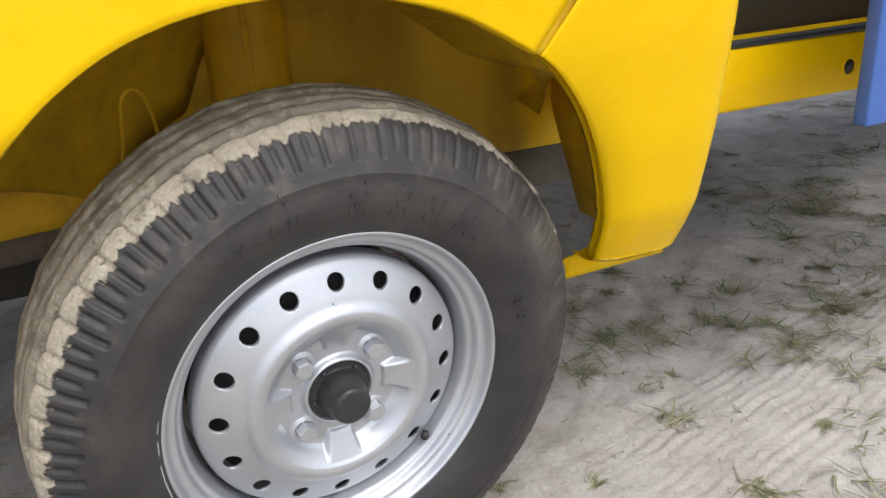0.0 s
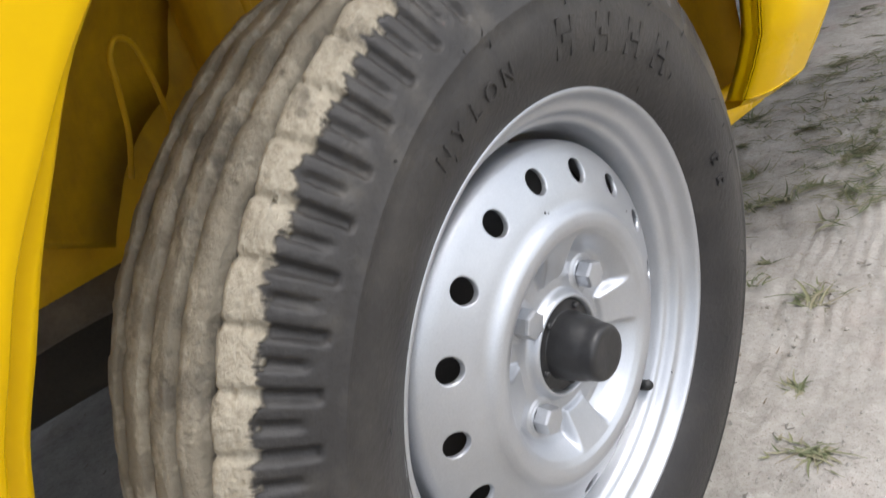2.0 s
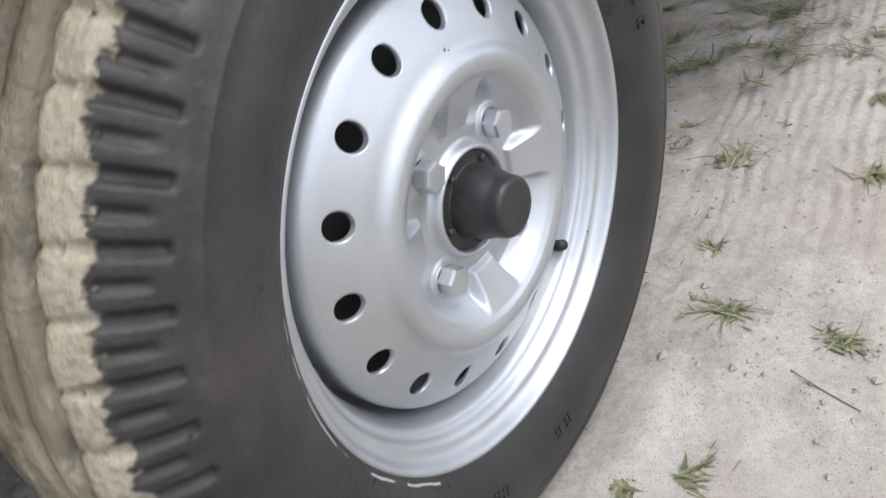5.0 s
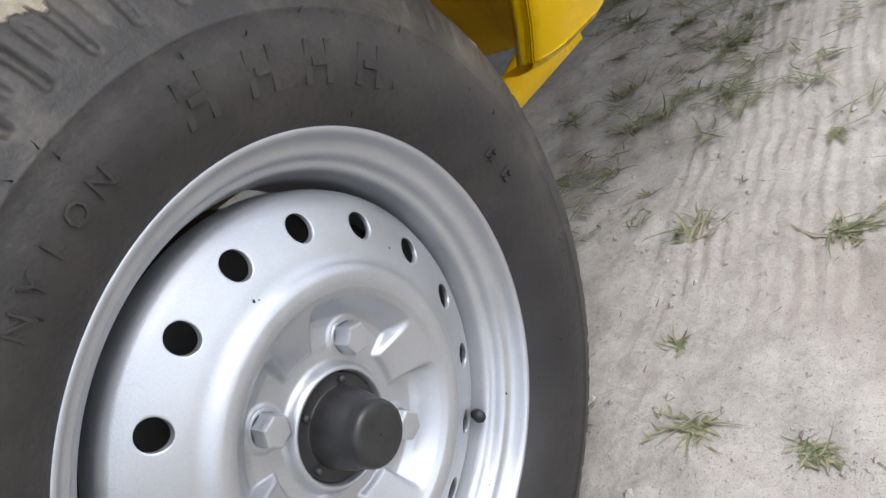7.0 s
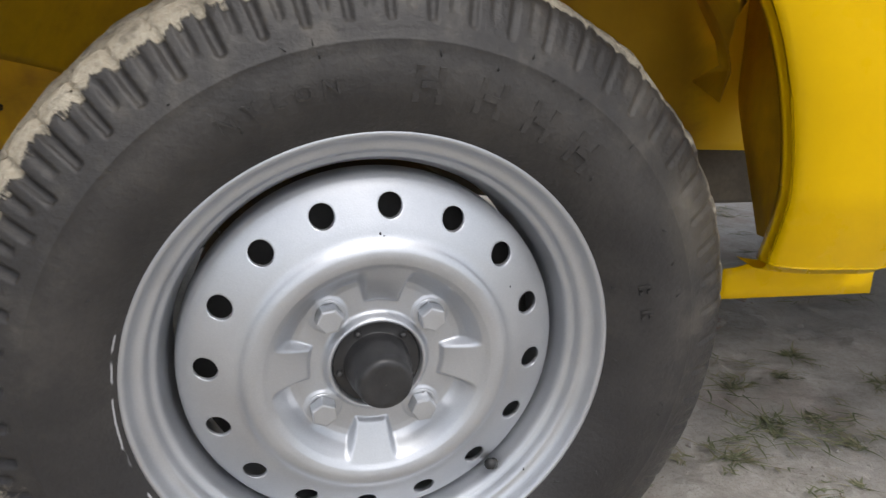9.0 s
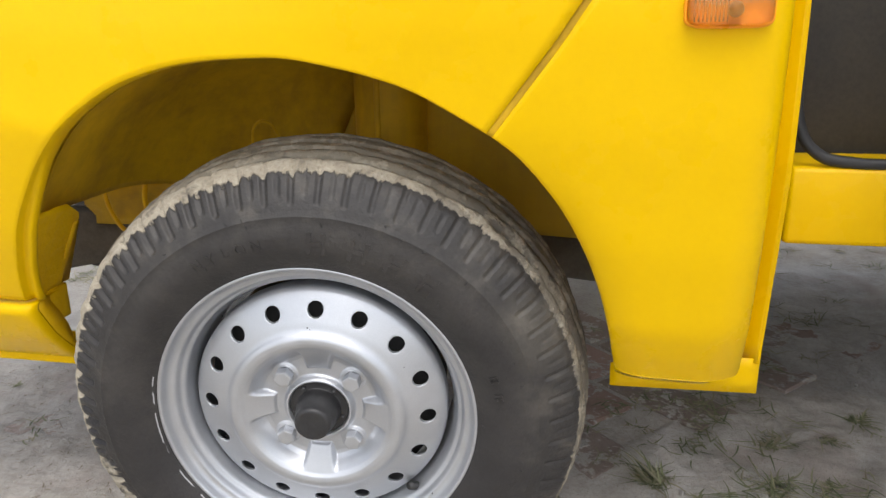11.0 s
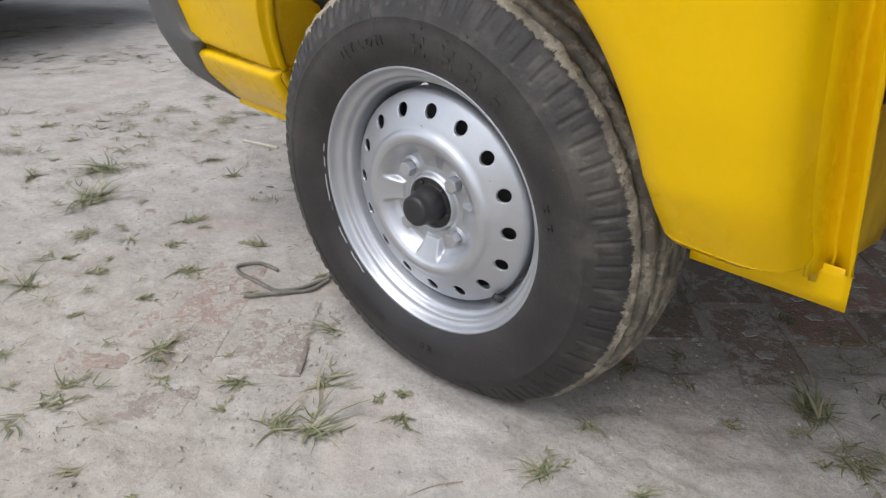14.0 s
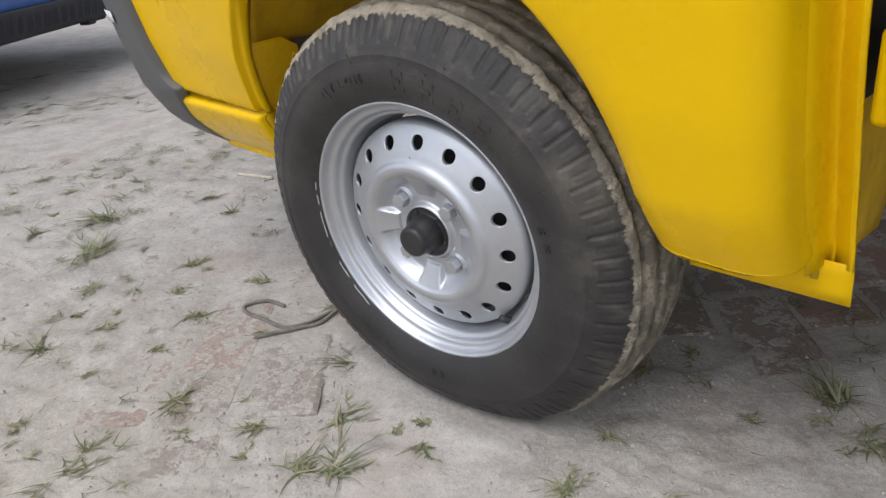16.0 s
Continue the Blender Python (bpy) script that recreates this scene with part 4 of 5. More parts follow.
def disc_y(r, a):
    y = DISC(r)
    # four flat ramps between the bolts
    q = (a / (math.pi / 2)) % 1.0
    q = min(q, 1 - q) * 90.0
    rise = 1 - smooth(11.5, 16.0, q)
    ramp_y = lerp(0.0222, lerp(0.0178, 0.0062, max(0.0, (r - 0.0490) / 0.0255)), smooth(0.0455, 0.0492, r))
    if 0.044 < r < 0.080:
        y = lerp(y, min(y, ramp_y), rise)
    # round seats under the bolts
    bolt = math.hypot(r * math.cos(a % (math.pi / 2)) - 0.0357, r * math.sin(a % (math.pi / 2)) - 0.0357)
    return y - 0.0016 * (1 - smooth(0.0115, 0.0140, bolt)) * (1 - smooth(0.062, 0.066, r))


def disc_mesh():
    bm = bmesh.new()
    n = 16 * 24

    def ring_rows(radii):
        sheet([[(r * math.cos(2 * math.pi * k / n), disc_y(r, 2 * math.pi * k / n), r * math.sin(2 * math.pi * k / n)) for k in range(n)] for r in radii], bm, closed=True)
    r_in, r_out, rh, rad = 0.1030, 0.1278, 0.1154, 0.0081
    ring_rows(list(np.linspace(0.0312, 0.040, 10)) + list(np.linspace(0.042, 0.080, 48)) + list(np.linspace(0.082, r_in, 16)))
    ring_rows([r_out, 0.1295, 0.131, 0.1325, 0.134, 0.1348, 0.1352])
    tail = [(0.1352, DISC(0.1352)), (0.1353, 0.036), (0.1352, 0.046)]
    revolve(tail, n, bm)
    half = math.pi / 16
    for h in range(16):
        ac = math.pi / 2 - h * math.pi / 8
        edge = []
        m = 24
        for k in range(m):
            edge.append((ac - half + 2 * half * k / m, r_out))
        for k in range(8):
            edge.append((ac + half, lerp(r_out, r_in, k / 8)))
        for k in range(m):
            edge.append((ac + half - 2 * half * k / m, r_in))
        for k in range(8):
            edge.append((ac - half, lerp(r_in, r_out, k / 8)))
        rows = []
        for t in (1.0, 0.66, 0.33, 0.10, 0.03, 0.0):
            row = []
            for a, r in edge:
                dx, dr = (a - ac) * rh, r - rh
                L = math.hypot(dx, dr)
                hx, hr = dx / L * rad, dr / L * rad
                x, rr = lerp(hx, dx, t), lerp(hr, dr, t)
                aa = ac + x / rh
                rr += rh
                row.append((rr * math.cos(aa), disc_y(rr, aa) + (0.0003 if t == 0.0 else 0.0), rr * math.sin(aa)))
            rows.append(row)
        rows.append([(p[0], p[1] + 0.0035, p[2]) for p in rows[-1]])
        sheet(rows, bm, closed=True)
    return bm


wpart("wheel_disc", disc_mesh(), SILVER, "silver pressed steel disc with sixteen round holes", merge=0.00012)

# brake drum seen through the holes
wpart("brake_drum", revolve([(0.0, 0.050), (0.09, 0.050), (0.125, 0.052), (0.128, 0.06), (0.128, 0.11), (0.0, 0.11)], 48), DRUM, "", merge=0.0001)

# grease cap in the bore
cap = [(0.0315, 0.030), (0.0312, 0.0190), (0.0300, 0.0178), (0.0240, 0.0174), (0.0232, 0.0162), (0.0228, 0.0100), (0.0218, 0.0020), (0.0205, -0.0030), (0.0196, -0.0060), (0.0192, -0.0105), (0.0182, -0.0138), (0.0155, -0.0154), (0.010, -0.0150), (0.0004, -0.0146)]
wpart("hub_cap", revolve([(p.x, p.y) for p in rounded([(r, y, 0) for r, y in cap], 2)], 48), HUB_BLACK, "black domed hub grease cap")
for k in range(5):
    a = radians(52 + 72 * k)
    wpart("hub_screw", revolve([(0.0024, 0.003), (0.0024, -0.0016), (0.0018, -0.0024), (0.0001, -0.0025)], 10), HUB_BLACK, matrix=Matrix.Translation((0.0270 * math.cos(a), 0.0170, 0.0270 * math.sin(a))))
# chipped spots in the silver paint
for deg, r, size in ((94.0, 0.0985, 0.0012), (92.6, 0.0972, 0.0007), (33.0, 0.1075, 0.0008), (-38.0, 0.1555, 0.0012), (-62.0, 0.1525, 0.0009), (141.0, 0.1375, 0.0011)):
    a = radians(deg)
    bm = bmesh.new()
    bmesh.ops.create_icosphere(bm, subdivisions=1, radius=size)
    for v in bm.verts:
        v.co = Vector((v.co.x * 0.7, v.co.y * 0.4, v.co.z * 1.3))
    depth = disc_y(r, a) if r < 0.135 else float(np.interp(r, [b[0] for b in BARREL[16:4:-1]], [b[1] for b in BARREL[16:4:-1]]))
    wpart("paint_chip", bm, RUBBER, matrix=Matrix.Translation((r * math.cos(a), depth, r * math.sin(a))))


def bolt_mesh():
    bm = bmesh.new()
    revolve([(0.0001, 0.0140), (0.0105, 0.0140), (0.0118, 0.0125), (0.0118, 0.0110), (0.0105, 0.0098), (0.0095, 0.0096)], 24, bm)
    rows = []
    for y, s in ((0.0098, 1.0), (0.0012, 1.0), (-0.0006, 0.93), (-0.0010, 0.80), (-0.0010, 0.02)):
        rows.append([(0.0098 * s * math.cos(math.pi / 3 * k), y, 0.0098 * s * math.sin(math.pi / 3 * k)) for k in range(6)])
    sheet(rows, bm, closed=True)
    return bm


first = None
for k in range(4):
    a = math.pi / 4 + k * math.pi / 2
    m = Matrix.Translation((0.0505 * math.cos(a), 0.0100, 0.0505 * math.sin(a))) @ pose(0, 0, 0, 0, 17 + 31 * k, 0)
    if first is None:
        first = wpart("lug_bolt", bolt_mesh(), SILVER, "silver painted hexagon wheel bolt", smooth_shade=False, matrix=m)
    else:
        o = new("lug_bolt", first.data)
        o.parent, o.matrix_basis = wheel, m
        o["label"] = "silver painted hexagon wheel bolt"

# valve stem
va = math.atan2(-0.0991, 0.1023)
def at(r, y): return (r * math.cos(va), y, r * math.sin(va))
bm = tube([at(0.150, 0.034), at(0.146, 0.031), at(0.1455, 0.0305), at(0.1400, 0.0245), at(0.1395, 0.0240), at(0.1345, 0.0195)], 0.0044, 12)
wpart("valve_stem", bm, RUBBER, "black rubber tyre valve")

# mould hairs on the sidewall
hair_rng = random.Random(3)
for k in range(52):
    a = hair_rng.uniform(0, 2 * math.pi)
    r, y = hair_rng.choice(((0.172, -0.004), (0.190, -0.0127), (0.2235, -0.0122), (0.2300, -0.0094), (0.2160, -0.0128)))
    p = Vector((r * math.cos(a), y, r * math.sin(a)))
    d = Vector((math.cos(a) + hair_rng.uniform(-0.8, 0.8), -0.6, math.sin(a) + hair_rng.uniform(-0.8, 0.8))).normalized()
    wpart("mould_hair", tube([p, p + d * 0.003, p + d * 0.005 + Vector((0, 0.001, 0))], 0.00045, 5, None, 0.5), RUBBER)


# raised lettering on the sidewall
def on_wall(u, v_, a, r0, lift):
    """A point u along and v_ outwards from the middle of a letter that stands at angle a."""
    r = r0 + v_
    t = a - u / r
    y = float(np.interp(r, [0.174, 0.182, 0.190, 0.198, 0.207, 0.215, 0.2222], [-0.0045, -0.0092, -0.0125, -0.0140, -0.0140, -0.0128, -0.0112]))
    return Vector((r * math.cos(t), y - lift, r * math.sin(t)))


def letter_part(ch, deg, r0, size):
    data = bpy.data.curves.new("letter", "FONT")
    data.body, data.size, data.align_x, data.align_y, data.extrude, data.resolution_u = ch, size, "CENTER", "CENTER", 0.5, 2
    holder = new("letter", data)
    me = bpy.data.meshes.new_from_object(holder.evaluated_get(bpy.context.evaluated_depsgraph_get()))
    bpy.data.objects.remove(holder)
    for v in me.vertices:
        v.co = on_wall(v.co.x, v.co.y, radians(deg), r0, 0.0014 if v.co.z > 0 else -0.0005)
    me.materials.clear()
    me.materials.append(TYRE)
    ob = new("raised_letter", me)
    ob.parent = wheel


for ch, deg in zip("NYLON", (121.8, 117.2, 112.6, 108.2, 103.6)):
    letter_part(ch, deg, 0.1985, 0.0145)


def bar_part(bars, deg, r0):
    bm = bmesh.new()
    for u0, u1, v0, v1 in bars:
        n = 4
        rows = []
        for lift in (-0.0005, 0.0013):
            rows.append([on_wall(lerp(u0, u1, k / n), v0, radians(deg), r0, lift) for k in range(n + 1)] + [on_wall(lerp(u1, u0, k / n), v1, radians(deg), r0, lift) for k in range(n + 1)])
        sheet(rows, bm, closed=True)
        top = [bm.verts.new(p) for p in rows[1]]
        for k in range(n):
            bm.faces.new((top[k], top[k + 1], top[2 * n - k], top[2 * n + 1 - k]))
    wpart("raised_bar", bm, TYRE, smooth_shade=False)


frame_bars = [(-0.009, -0.005, -0.011, 0.011), (0.005, 0.009, -0.011, 0.011), (-0.005, 0.005, -0.002, 0.002)]
for deg in (87.0, 75.5, 65.0, 54.5):
    bar_part(frame_bars, deg, 0.1990)
for deg in (-109, -112, -122.5, -125, -134, -137, -88, -84, 20, 14):
    bar_part([(-0.0035, -0.0015, -0.004, 0.004), (0.0005, 0.0035, -0.004, -0.0015), (0.0005, 0.0035, 0.0015, 0.004)], deg, 0.1930)
# ------------------------------------------------------------------ blue vehicle in the distance
van = tagged(new("parked_car"), "blue parked car with dark plastic skirt, standing on the sand", "car")
van.matrix_basis = pose(-3.02, 0.862, -0.01, 0, 0, 34)


def car_profile(z):
    return float(np.interp(z, [0.18, 0.25, 0.33, 0.5, 0.7, 0.9], [0.06, 0.015, 0.0, -0.01, 0.02, 0.10]))


CAR_YS = np.linspace(-1.35, 0.50, 190)


def car_round(y):
    return 0.20 * smooth(0.78, 1.0, abs(y + 0.425) / 0.925) ** 2


bm = sheet([[(-car_profile(z) - car_round(y), y, z) for y in CAR_YS[::4]] for z in np.linspace(0.345, 0.95, 12)])
part("body", thicken(bm, 1.6, (-1, 0, 0)), BLUE, van)
rows = []
for k in range(12):
    row = []
    for y in CAR_YS:
        # short flutes run across the face
        z = lerp(0.228, 0.343, k / 11)
        flute = 0.006 * math.sin(y * 2 * math.pi / 0.024) * smooth(0.245, 0.262, z) * smooth(0.325, 0.305, z)
        row.append((-car_profile(z) + 0.004 - car_round(y) + flute, y, z))
    rows.append(row)
part("skirt", thicken(sheet(rows), 1.5, (-1, 0, 0)), SKIRT, van, "dark fluted plastic lower skirt")
bm = add_box(bmesh.new(), (-0.10, -0.085, 0.205), (-0.05, -0.03, 0.24), 0.006)
add_box(bm, (-0.11, -0.02, 0.212), (-0.06, 0.06, 0.24), 0.005)
part("tow_bracket", bm, SKIRT, van)
bm = revolve([(0.02, -0.09), (0.25, -0.09), (0.29, -0.07), (0.30, 0.0), (0.29, 0.07), (0.25, 0.09), (0.02, 0.09)], 40)
part("tyre", bm, RUBBER, van, matrix=Matrix.Translation((-1.12, -1.15, 0.30)))
o = new("tyre", bpy.data.meshes["tyre.001"] if "tyre.001" in bpy.data.meshes else bpy.data.meshes["tyre"])
o.parent, o.matrix_basis = van, Matrix.Translation((-1.12, 0.27, 0.30))


# ------------------------------------------------------------------ grass
def grass_material():
    m, nt, bsdf = material("creeping_grass")
    geo = nt.nodes.new("ShaderNodeNewGeometry")
    v = coords(nt)
    f = math_node(nt, "ADD", math_node(nt, "MULTIPLY", geo.outputs["Random Per Island"], 0.8), math_node(nt, "MULTIPLY", noise_out(nt, v, 40.0, 3), 0.2))
    col = ramp(nt, f, [(0.05, (0.098, 0.115, 0.056)), (0.32, (0.150, 0.168, 0.084)), (0.54, (0.225, 0.228, 0.122)), (0.70, (0.31, 0.290, 0.185)), (0.92, (0.25, 0.215, 0.150))])
    nt.links.new(col, bsdf.inputs["Base Color"])
    bsdf.inputs["Roughness"].default_value = 0.7
    return m


GRASS_LEAF = grass_material()


def blade(bm, root, heading, length, width, rise, droop, rng):
    """One narrow leaf: a folded strip that bends and tapers to a point."""
    d = Vector((math.cos(heading), math.sin(heading), 0))
    side = Vector((-d.y, d.x, 0))
    bend = rng.uniform(-0.9, 0.9)
    pts = []
    for k in range(5):
        t = k / 4
        p = root + d * length * t + side * bend * length * t * t * 0.5
        p = p + Vector((0, 0, length * (rise * t - droop * t * t)))
        p.z = max(p.z, 0.0015)
        pts.append((p, width * (1 - t ** 1.8) + 0.00015))
    left = [bm.verts.new(p + side * w) for p, w in pts]
    mid = [bm.verts.new(p - Vector((0, 0, w * 0.5))) for p, w in pts]
    right = [bm.verts.new(p - side * w) for p, w in pts]
    for k in range(4):
        bm.faces.new((left[k], left[k + 1], mid[k + 1], mid[k]))
        bm.faces.new((mid[k], mid[k + 1], right[k + 1], right[k]))


def tuft(bm, at_, size, rng, upright=0.25, count=None):
    """A creeping tuft: a short dry clump, leaves that mostly lean one way, and runners on the sand."""
    lean = rng.uniform(0, 2 * math.pi)
    n = count or int(18 + size * 560)
    for k in range(n):
        a = lean + rng.gauss(0, 0.75) if rng.random() < 0.6 else rng.uniform(0, 2 * math.pi)
        off = Vector((rng.gauss(0, 1), rng.gauss(0, 1), 0)) * size * 0.16
        L = size * min(1.2, 0.18 + rng.expovariate(3.2))
        blade(bm, at_ + off, a, L, rng.uniform(0.0009, 0.0021), rng.uniform(0.05, upright * 2.4), rng.uniform(0.02, 0.45), rng)
    for k in range(int(n * 0.8)):
        off = Vector((rng.gauss(0, 1), rng.gauss(0, 1), 0)) * size * 0.20
        blade(bm, at_ + off, rng.uniform(0, 6.28), size * rng.uniform(0.08, 0.28), 0.0006, rng.uniform(0.0, 0.9), 0.2, rng)
    for k in range(rng.randint(1, 3)):
        a = lean + rng.gauss(0, 1.0)
        L = size * rng.uniform(0.7, 1.4)
        m = 4
        for j in range(m):
            p = at_ + Vector((math.cos(a + 0.15 * j), math.sin(a + 0.15 * j), 0)) * L * (j + 1) / m
            for s in (-1, 1):
                blade(bm, p, a + s * rng.uniform(0.2, 0.8), size * rng.uniform(0.25, 0.5), rng.uniform(0.0009, 0.0018), rng.uniform(0.05, 0.5), 0.2, rng)


SPOTS_FRONT = [(-1.12, 0.01, 15), (-0.94, -0.09, 16), (-1.18, -0.13, 6), (-1.51, -0.07, 4), (-1.38, 0.02, 4), (-1.26, -0.06, 4), (-1.03, 0.22, 5), (-0.89, 0.21, 6), (-0.91, 0.3, 4),
               (-0.71, 0.02, 6), (-0.63, -0.06, 5), (-0.52, -0.08, 6), (-0.53, 0.06, 5), (-0.77, -0.16, 5), (-0.7, -0.22, 4), (-0.6, -0.2, 5), (-0.63, -0.3, 8), (-0.47, -0.18, 3), (-0.49, -0.28, 3)]
SPOTS_NEAR = [(-0.31, -0.22, 7), (-0.17, -0.17, 6), (-0.23, -0.15, 3), (-0.23, -0.25, 3), (-0.44, -0.4, 6), (-0.3, -0.35, 5), (-0.13, -0.22, 3), (-0.195, -0.0, 8), (-0.09, -0.09, 9), (-0.02, -0.155, 9),
              (-0.05, -0.19, 7), (0.01, -0.03, 3), (-0.01, -0.06, 3), (0.04, -0.065, 4), (0.22, -0.01, 5), (0.22, -0.1, 5), (-0.18, 0.08, 4), (-0.37, -0.04, 3), (-0.35, 0.08, 3)]
SPOTS_REAR = [(0.37, 0.34, 9), (0.31, 0.24, 3), (0.16, 0.24, 4), (0.18, 0.33, 4), (0.84, 0.38, 8), (1.27, 0.63, 10), (0.94, 0.24, 9), (0.48, 0.11, 8), (0.79, 0.2, 5), (0.76, 0.28, 5), (0.62, 0.38, 4),
              (0.56, 0.21, 4), (0.48, -0.05, 6), (0.2, 0.1, 4), (0.97, 0.47, 4), (1.05, 0.38, 5), (0.54, 0.37, 4), (0.73, 0.33, 4), (0.31, 0.05, 4), (0.66, 0.01, 3), (1.03, 0.25, 5), (0.55, 0.47, 6), (0.64, 0.50, 5), (0.78, 0.46, 6), (0.84, 0.40, 7), (0.93, 0.26, 7), (0.70, 0.57, 6), (0.62, 0.30, 5), (0.45, 0.28, 6), (0.53, 0.34, 6), (1.12, 0.52, 8), (1.31, 0.60, 9), (1.45, 0.5, 7), (1.2, 0.33, 6)]
rng = random.Random(5)
for spots in (SPOTS_FRONT, SPOTS_NEAR, SPOTS_REAR):
    for x, y, s in spots:
        bm = bmesh.new()
        dense = (x, y) == (0.37, 0.34)
        tuft(bm, Vector((0, 0, 0.0)), s * (0.0068 if x > 0.4 else 0.0064), rng, 0.55 if dense else 0.24, 110 if dense else None)
        z = ground_height(x, y) - 0.0005
        ob = link_mesh("grass_tuft", bm, GRASS_LEAF, None, smooth_shade=True, matrix=Matrix.Translation((x, y, z)))
        big = "bushy dusty green grass tuft" if dense else ("large dusty green creeping grass tuft" if s >= 7 else "small dusty creeping grass sprig")
        tagged(ob, big + " growing in the sand", "grass", "grass tufts in the sand")

# thin scattered sprigs that nobody could count
bm = bmesh.new()
for k in range(2900):
    x, y = (rng.uniform(-3.2, 2.4), rng.uniform(-0.9, 2.0)) if k < 2600 else (rng.uniform(0.4, 1.5), rng.uniform(0.15, 0.85))
    if math.hypot(x, y - 0.06) < 0.30 or (-0.6 < x < 0.5 and -0.35 < y < 0.2 and rng.random() < 0.75):
        continue
    if noise.noise(Vector((x * 1.6, y * 1.6, 4))) < -0.05 + rng.uniform(-0.2, 0.2):
        continue
    s = rng.uniform(0.010, 0.030) * (1.7 if x < -1.0 or x > 0.45 else 1.0)
    n = rng.randint(4, 12)
    for j in range(n):
        blade(bm, Vector((x + rng.uniform(-s, s) * 0.5, y + rng.uniform(-s, s) * 0.5, ground_height(x, y))), rng.uniform(0, 6.28), s, 0.0013, rng.uniform(0.0, 0.5), 0.2, rng)
tagged(link_mesh("grass_sprigs", bm, GRASS_LEAF), "thin scattered dry and green grass sprigs", "grass", kind="stuff")

# short bits of dry straw and leaf litter
bm = bmesh.new()
for k in range(3400):
    x, y = (rng.uniform(-2.4, 1.8), rng.uniform(-0.6, 1.2)) if k < 1500 else (rng.uniform(-1.9, -0.15), rng.uniform(-0.5, 0.6))
    if math.hypot(x, (y - 0.05) * 1.4) < 0.16 or noise.noise(Vector((x * 2.6, y * 2.6, 11))) < rng.uniform(-0.6, 0.3):
        continue
    blade(bm, Vector((x, y, ground_height(x, y) + 0.001)), rng.uniform(0, 6.28), rng.uniform(0.004, 0.016), rng.uniform(0.0004, 0.0011), rng.uniform(0.0, 0.15), 0.05, rng)
tagged(link_mesh("straw_litter", bm, plain("dry_straw", (0.10, 0.08, 0.055), (0.27, 0.225, 0.16), 60.0, (0.7, 0.9), 0.0, 0.0, 400.0)), "short bits of dry straw and leaf litter", "straw", kind="stuff")

# sand crumbs and grit
verts, faces = [], []
for k in range(9000):
    if k < 4500:
        a, d = rng.uniform(0, 6.28), 0.12 + abs(rng.gauss(0, 0.30))
        x, y = d * math.cos(a) * 1.2, -0.05 + d * math.sin(a)
    else:
        x, y = rng.uniform(-1.4, 1.5), rng.uniform(-0.55, 0.8)
    if noise.noise(Vector((x * 5, y * 5, 8))) < rng.uniform(-0.5, 0.35):
        continue
    s = min(0.0012 * math.exp(rng.gauss(0, 0.55)), 0.0060)
    z = ground_height(x, y) + s * 0.35
    i = len(verts)
    r = [s * rng.uniform(0.6, 1.3) for _ in range(6)]
    verts += [(x + r[0], y, z), (x, y + r[1], z), (x - r[2], y, z), (x, y - r[3], z), (x + s * 0.2, y, z + r[4] * 0.8), (x, y, z - s)]
    faces += [(i, i + 1, i + 4), (i + 1, i + 2, i + 4), (i + 2, i + 3, i + 4), (i + 3, i, i + 4), (i + 1, i, i + 5), (i + 2, i + 1, i + 5), (i + 3, i + 2, i + 5), (i, i + 3, i + 5)]
me = bpy.data.meshes.new("sand_crumbs")
me.from_pydata(verts, [], faces)
me.materials.append(SAND)
tagged(new("sand_crumbs", me), "loose crumbs of dry sand and grit", "sand", kind="stuff")

# ------------------------------------------------------------------ wire rope, litter
ROPE = plain("wire_rope", (0.12, 0.110, 0.095), (0.30, 0.278, 0.245), 60.0, (0.7, 0.85), 0.1, 0.0004, 500.0)


def twisted(points, radius, turn):
    line = rounded(points, 26)
    bm = bmesh.new()
    for s in range(3):
        pts = []
        run = 0.0
        for i, p in enumerate(line):
            d = (line[min(i + 1, len(line) - 1)] - line[max(i - 1, 0)]).normalized()
            run += (p - line[i - 1]).length if i else 0
            a = turn * run + s * 2 * math.pi / 3
            side = Vector((-d.y, d.x, 0))
            pts.append(p + side * radius * math.cos(a) + Vector((0, 0, 1)) * radius * math.sin(a))
        tube(pts, radius * 0.62, 6, bm)
    return bm


def on_sand(x, y, up=0.004):
    return (x, y, ground_height(x, y) + up)


rope = tagged(new("wire_rope"), "twisted grey wire rope lying loose on the sand", "rope")
bm = twisted([on_sand(*p) for p in ((-0.335, 0.089), (-0.327, 0.054), (-0.330, 0.022), (-0.346, -0.006), (-0.368, -0.014), (-0.408, -0.015), (-0.443, -0.021), (-0.464, -0.017), (-0.466, -0.002), (-0.452, 0.024), (-0.413, 0.033))], 0.0023, 480)
part("strand", bm, ROPE, rope)
bm = twisted([on_sand(*p) for p in ((-0.322, 0.075), (-0.315, 0.035), (-0.325, 0.008), (-0.341, -0.020), (-0.356, -0.042), (-0.368, -0.056))], 0.0023, 480)
part("strand", bm, ROPE, rope)

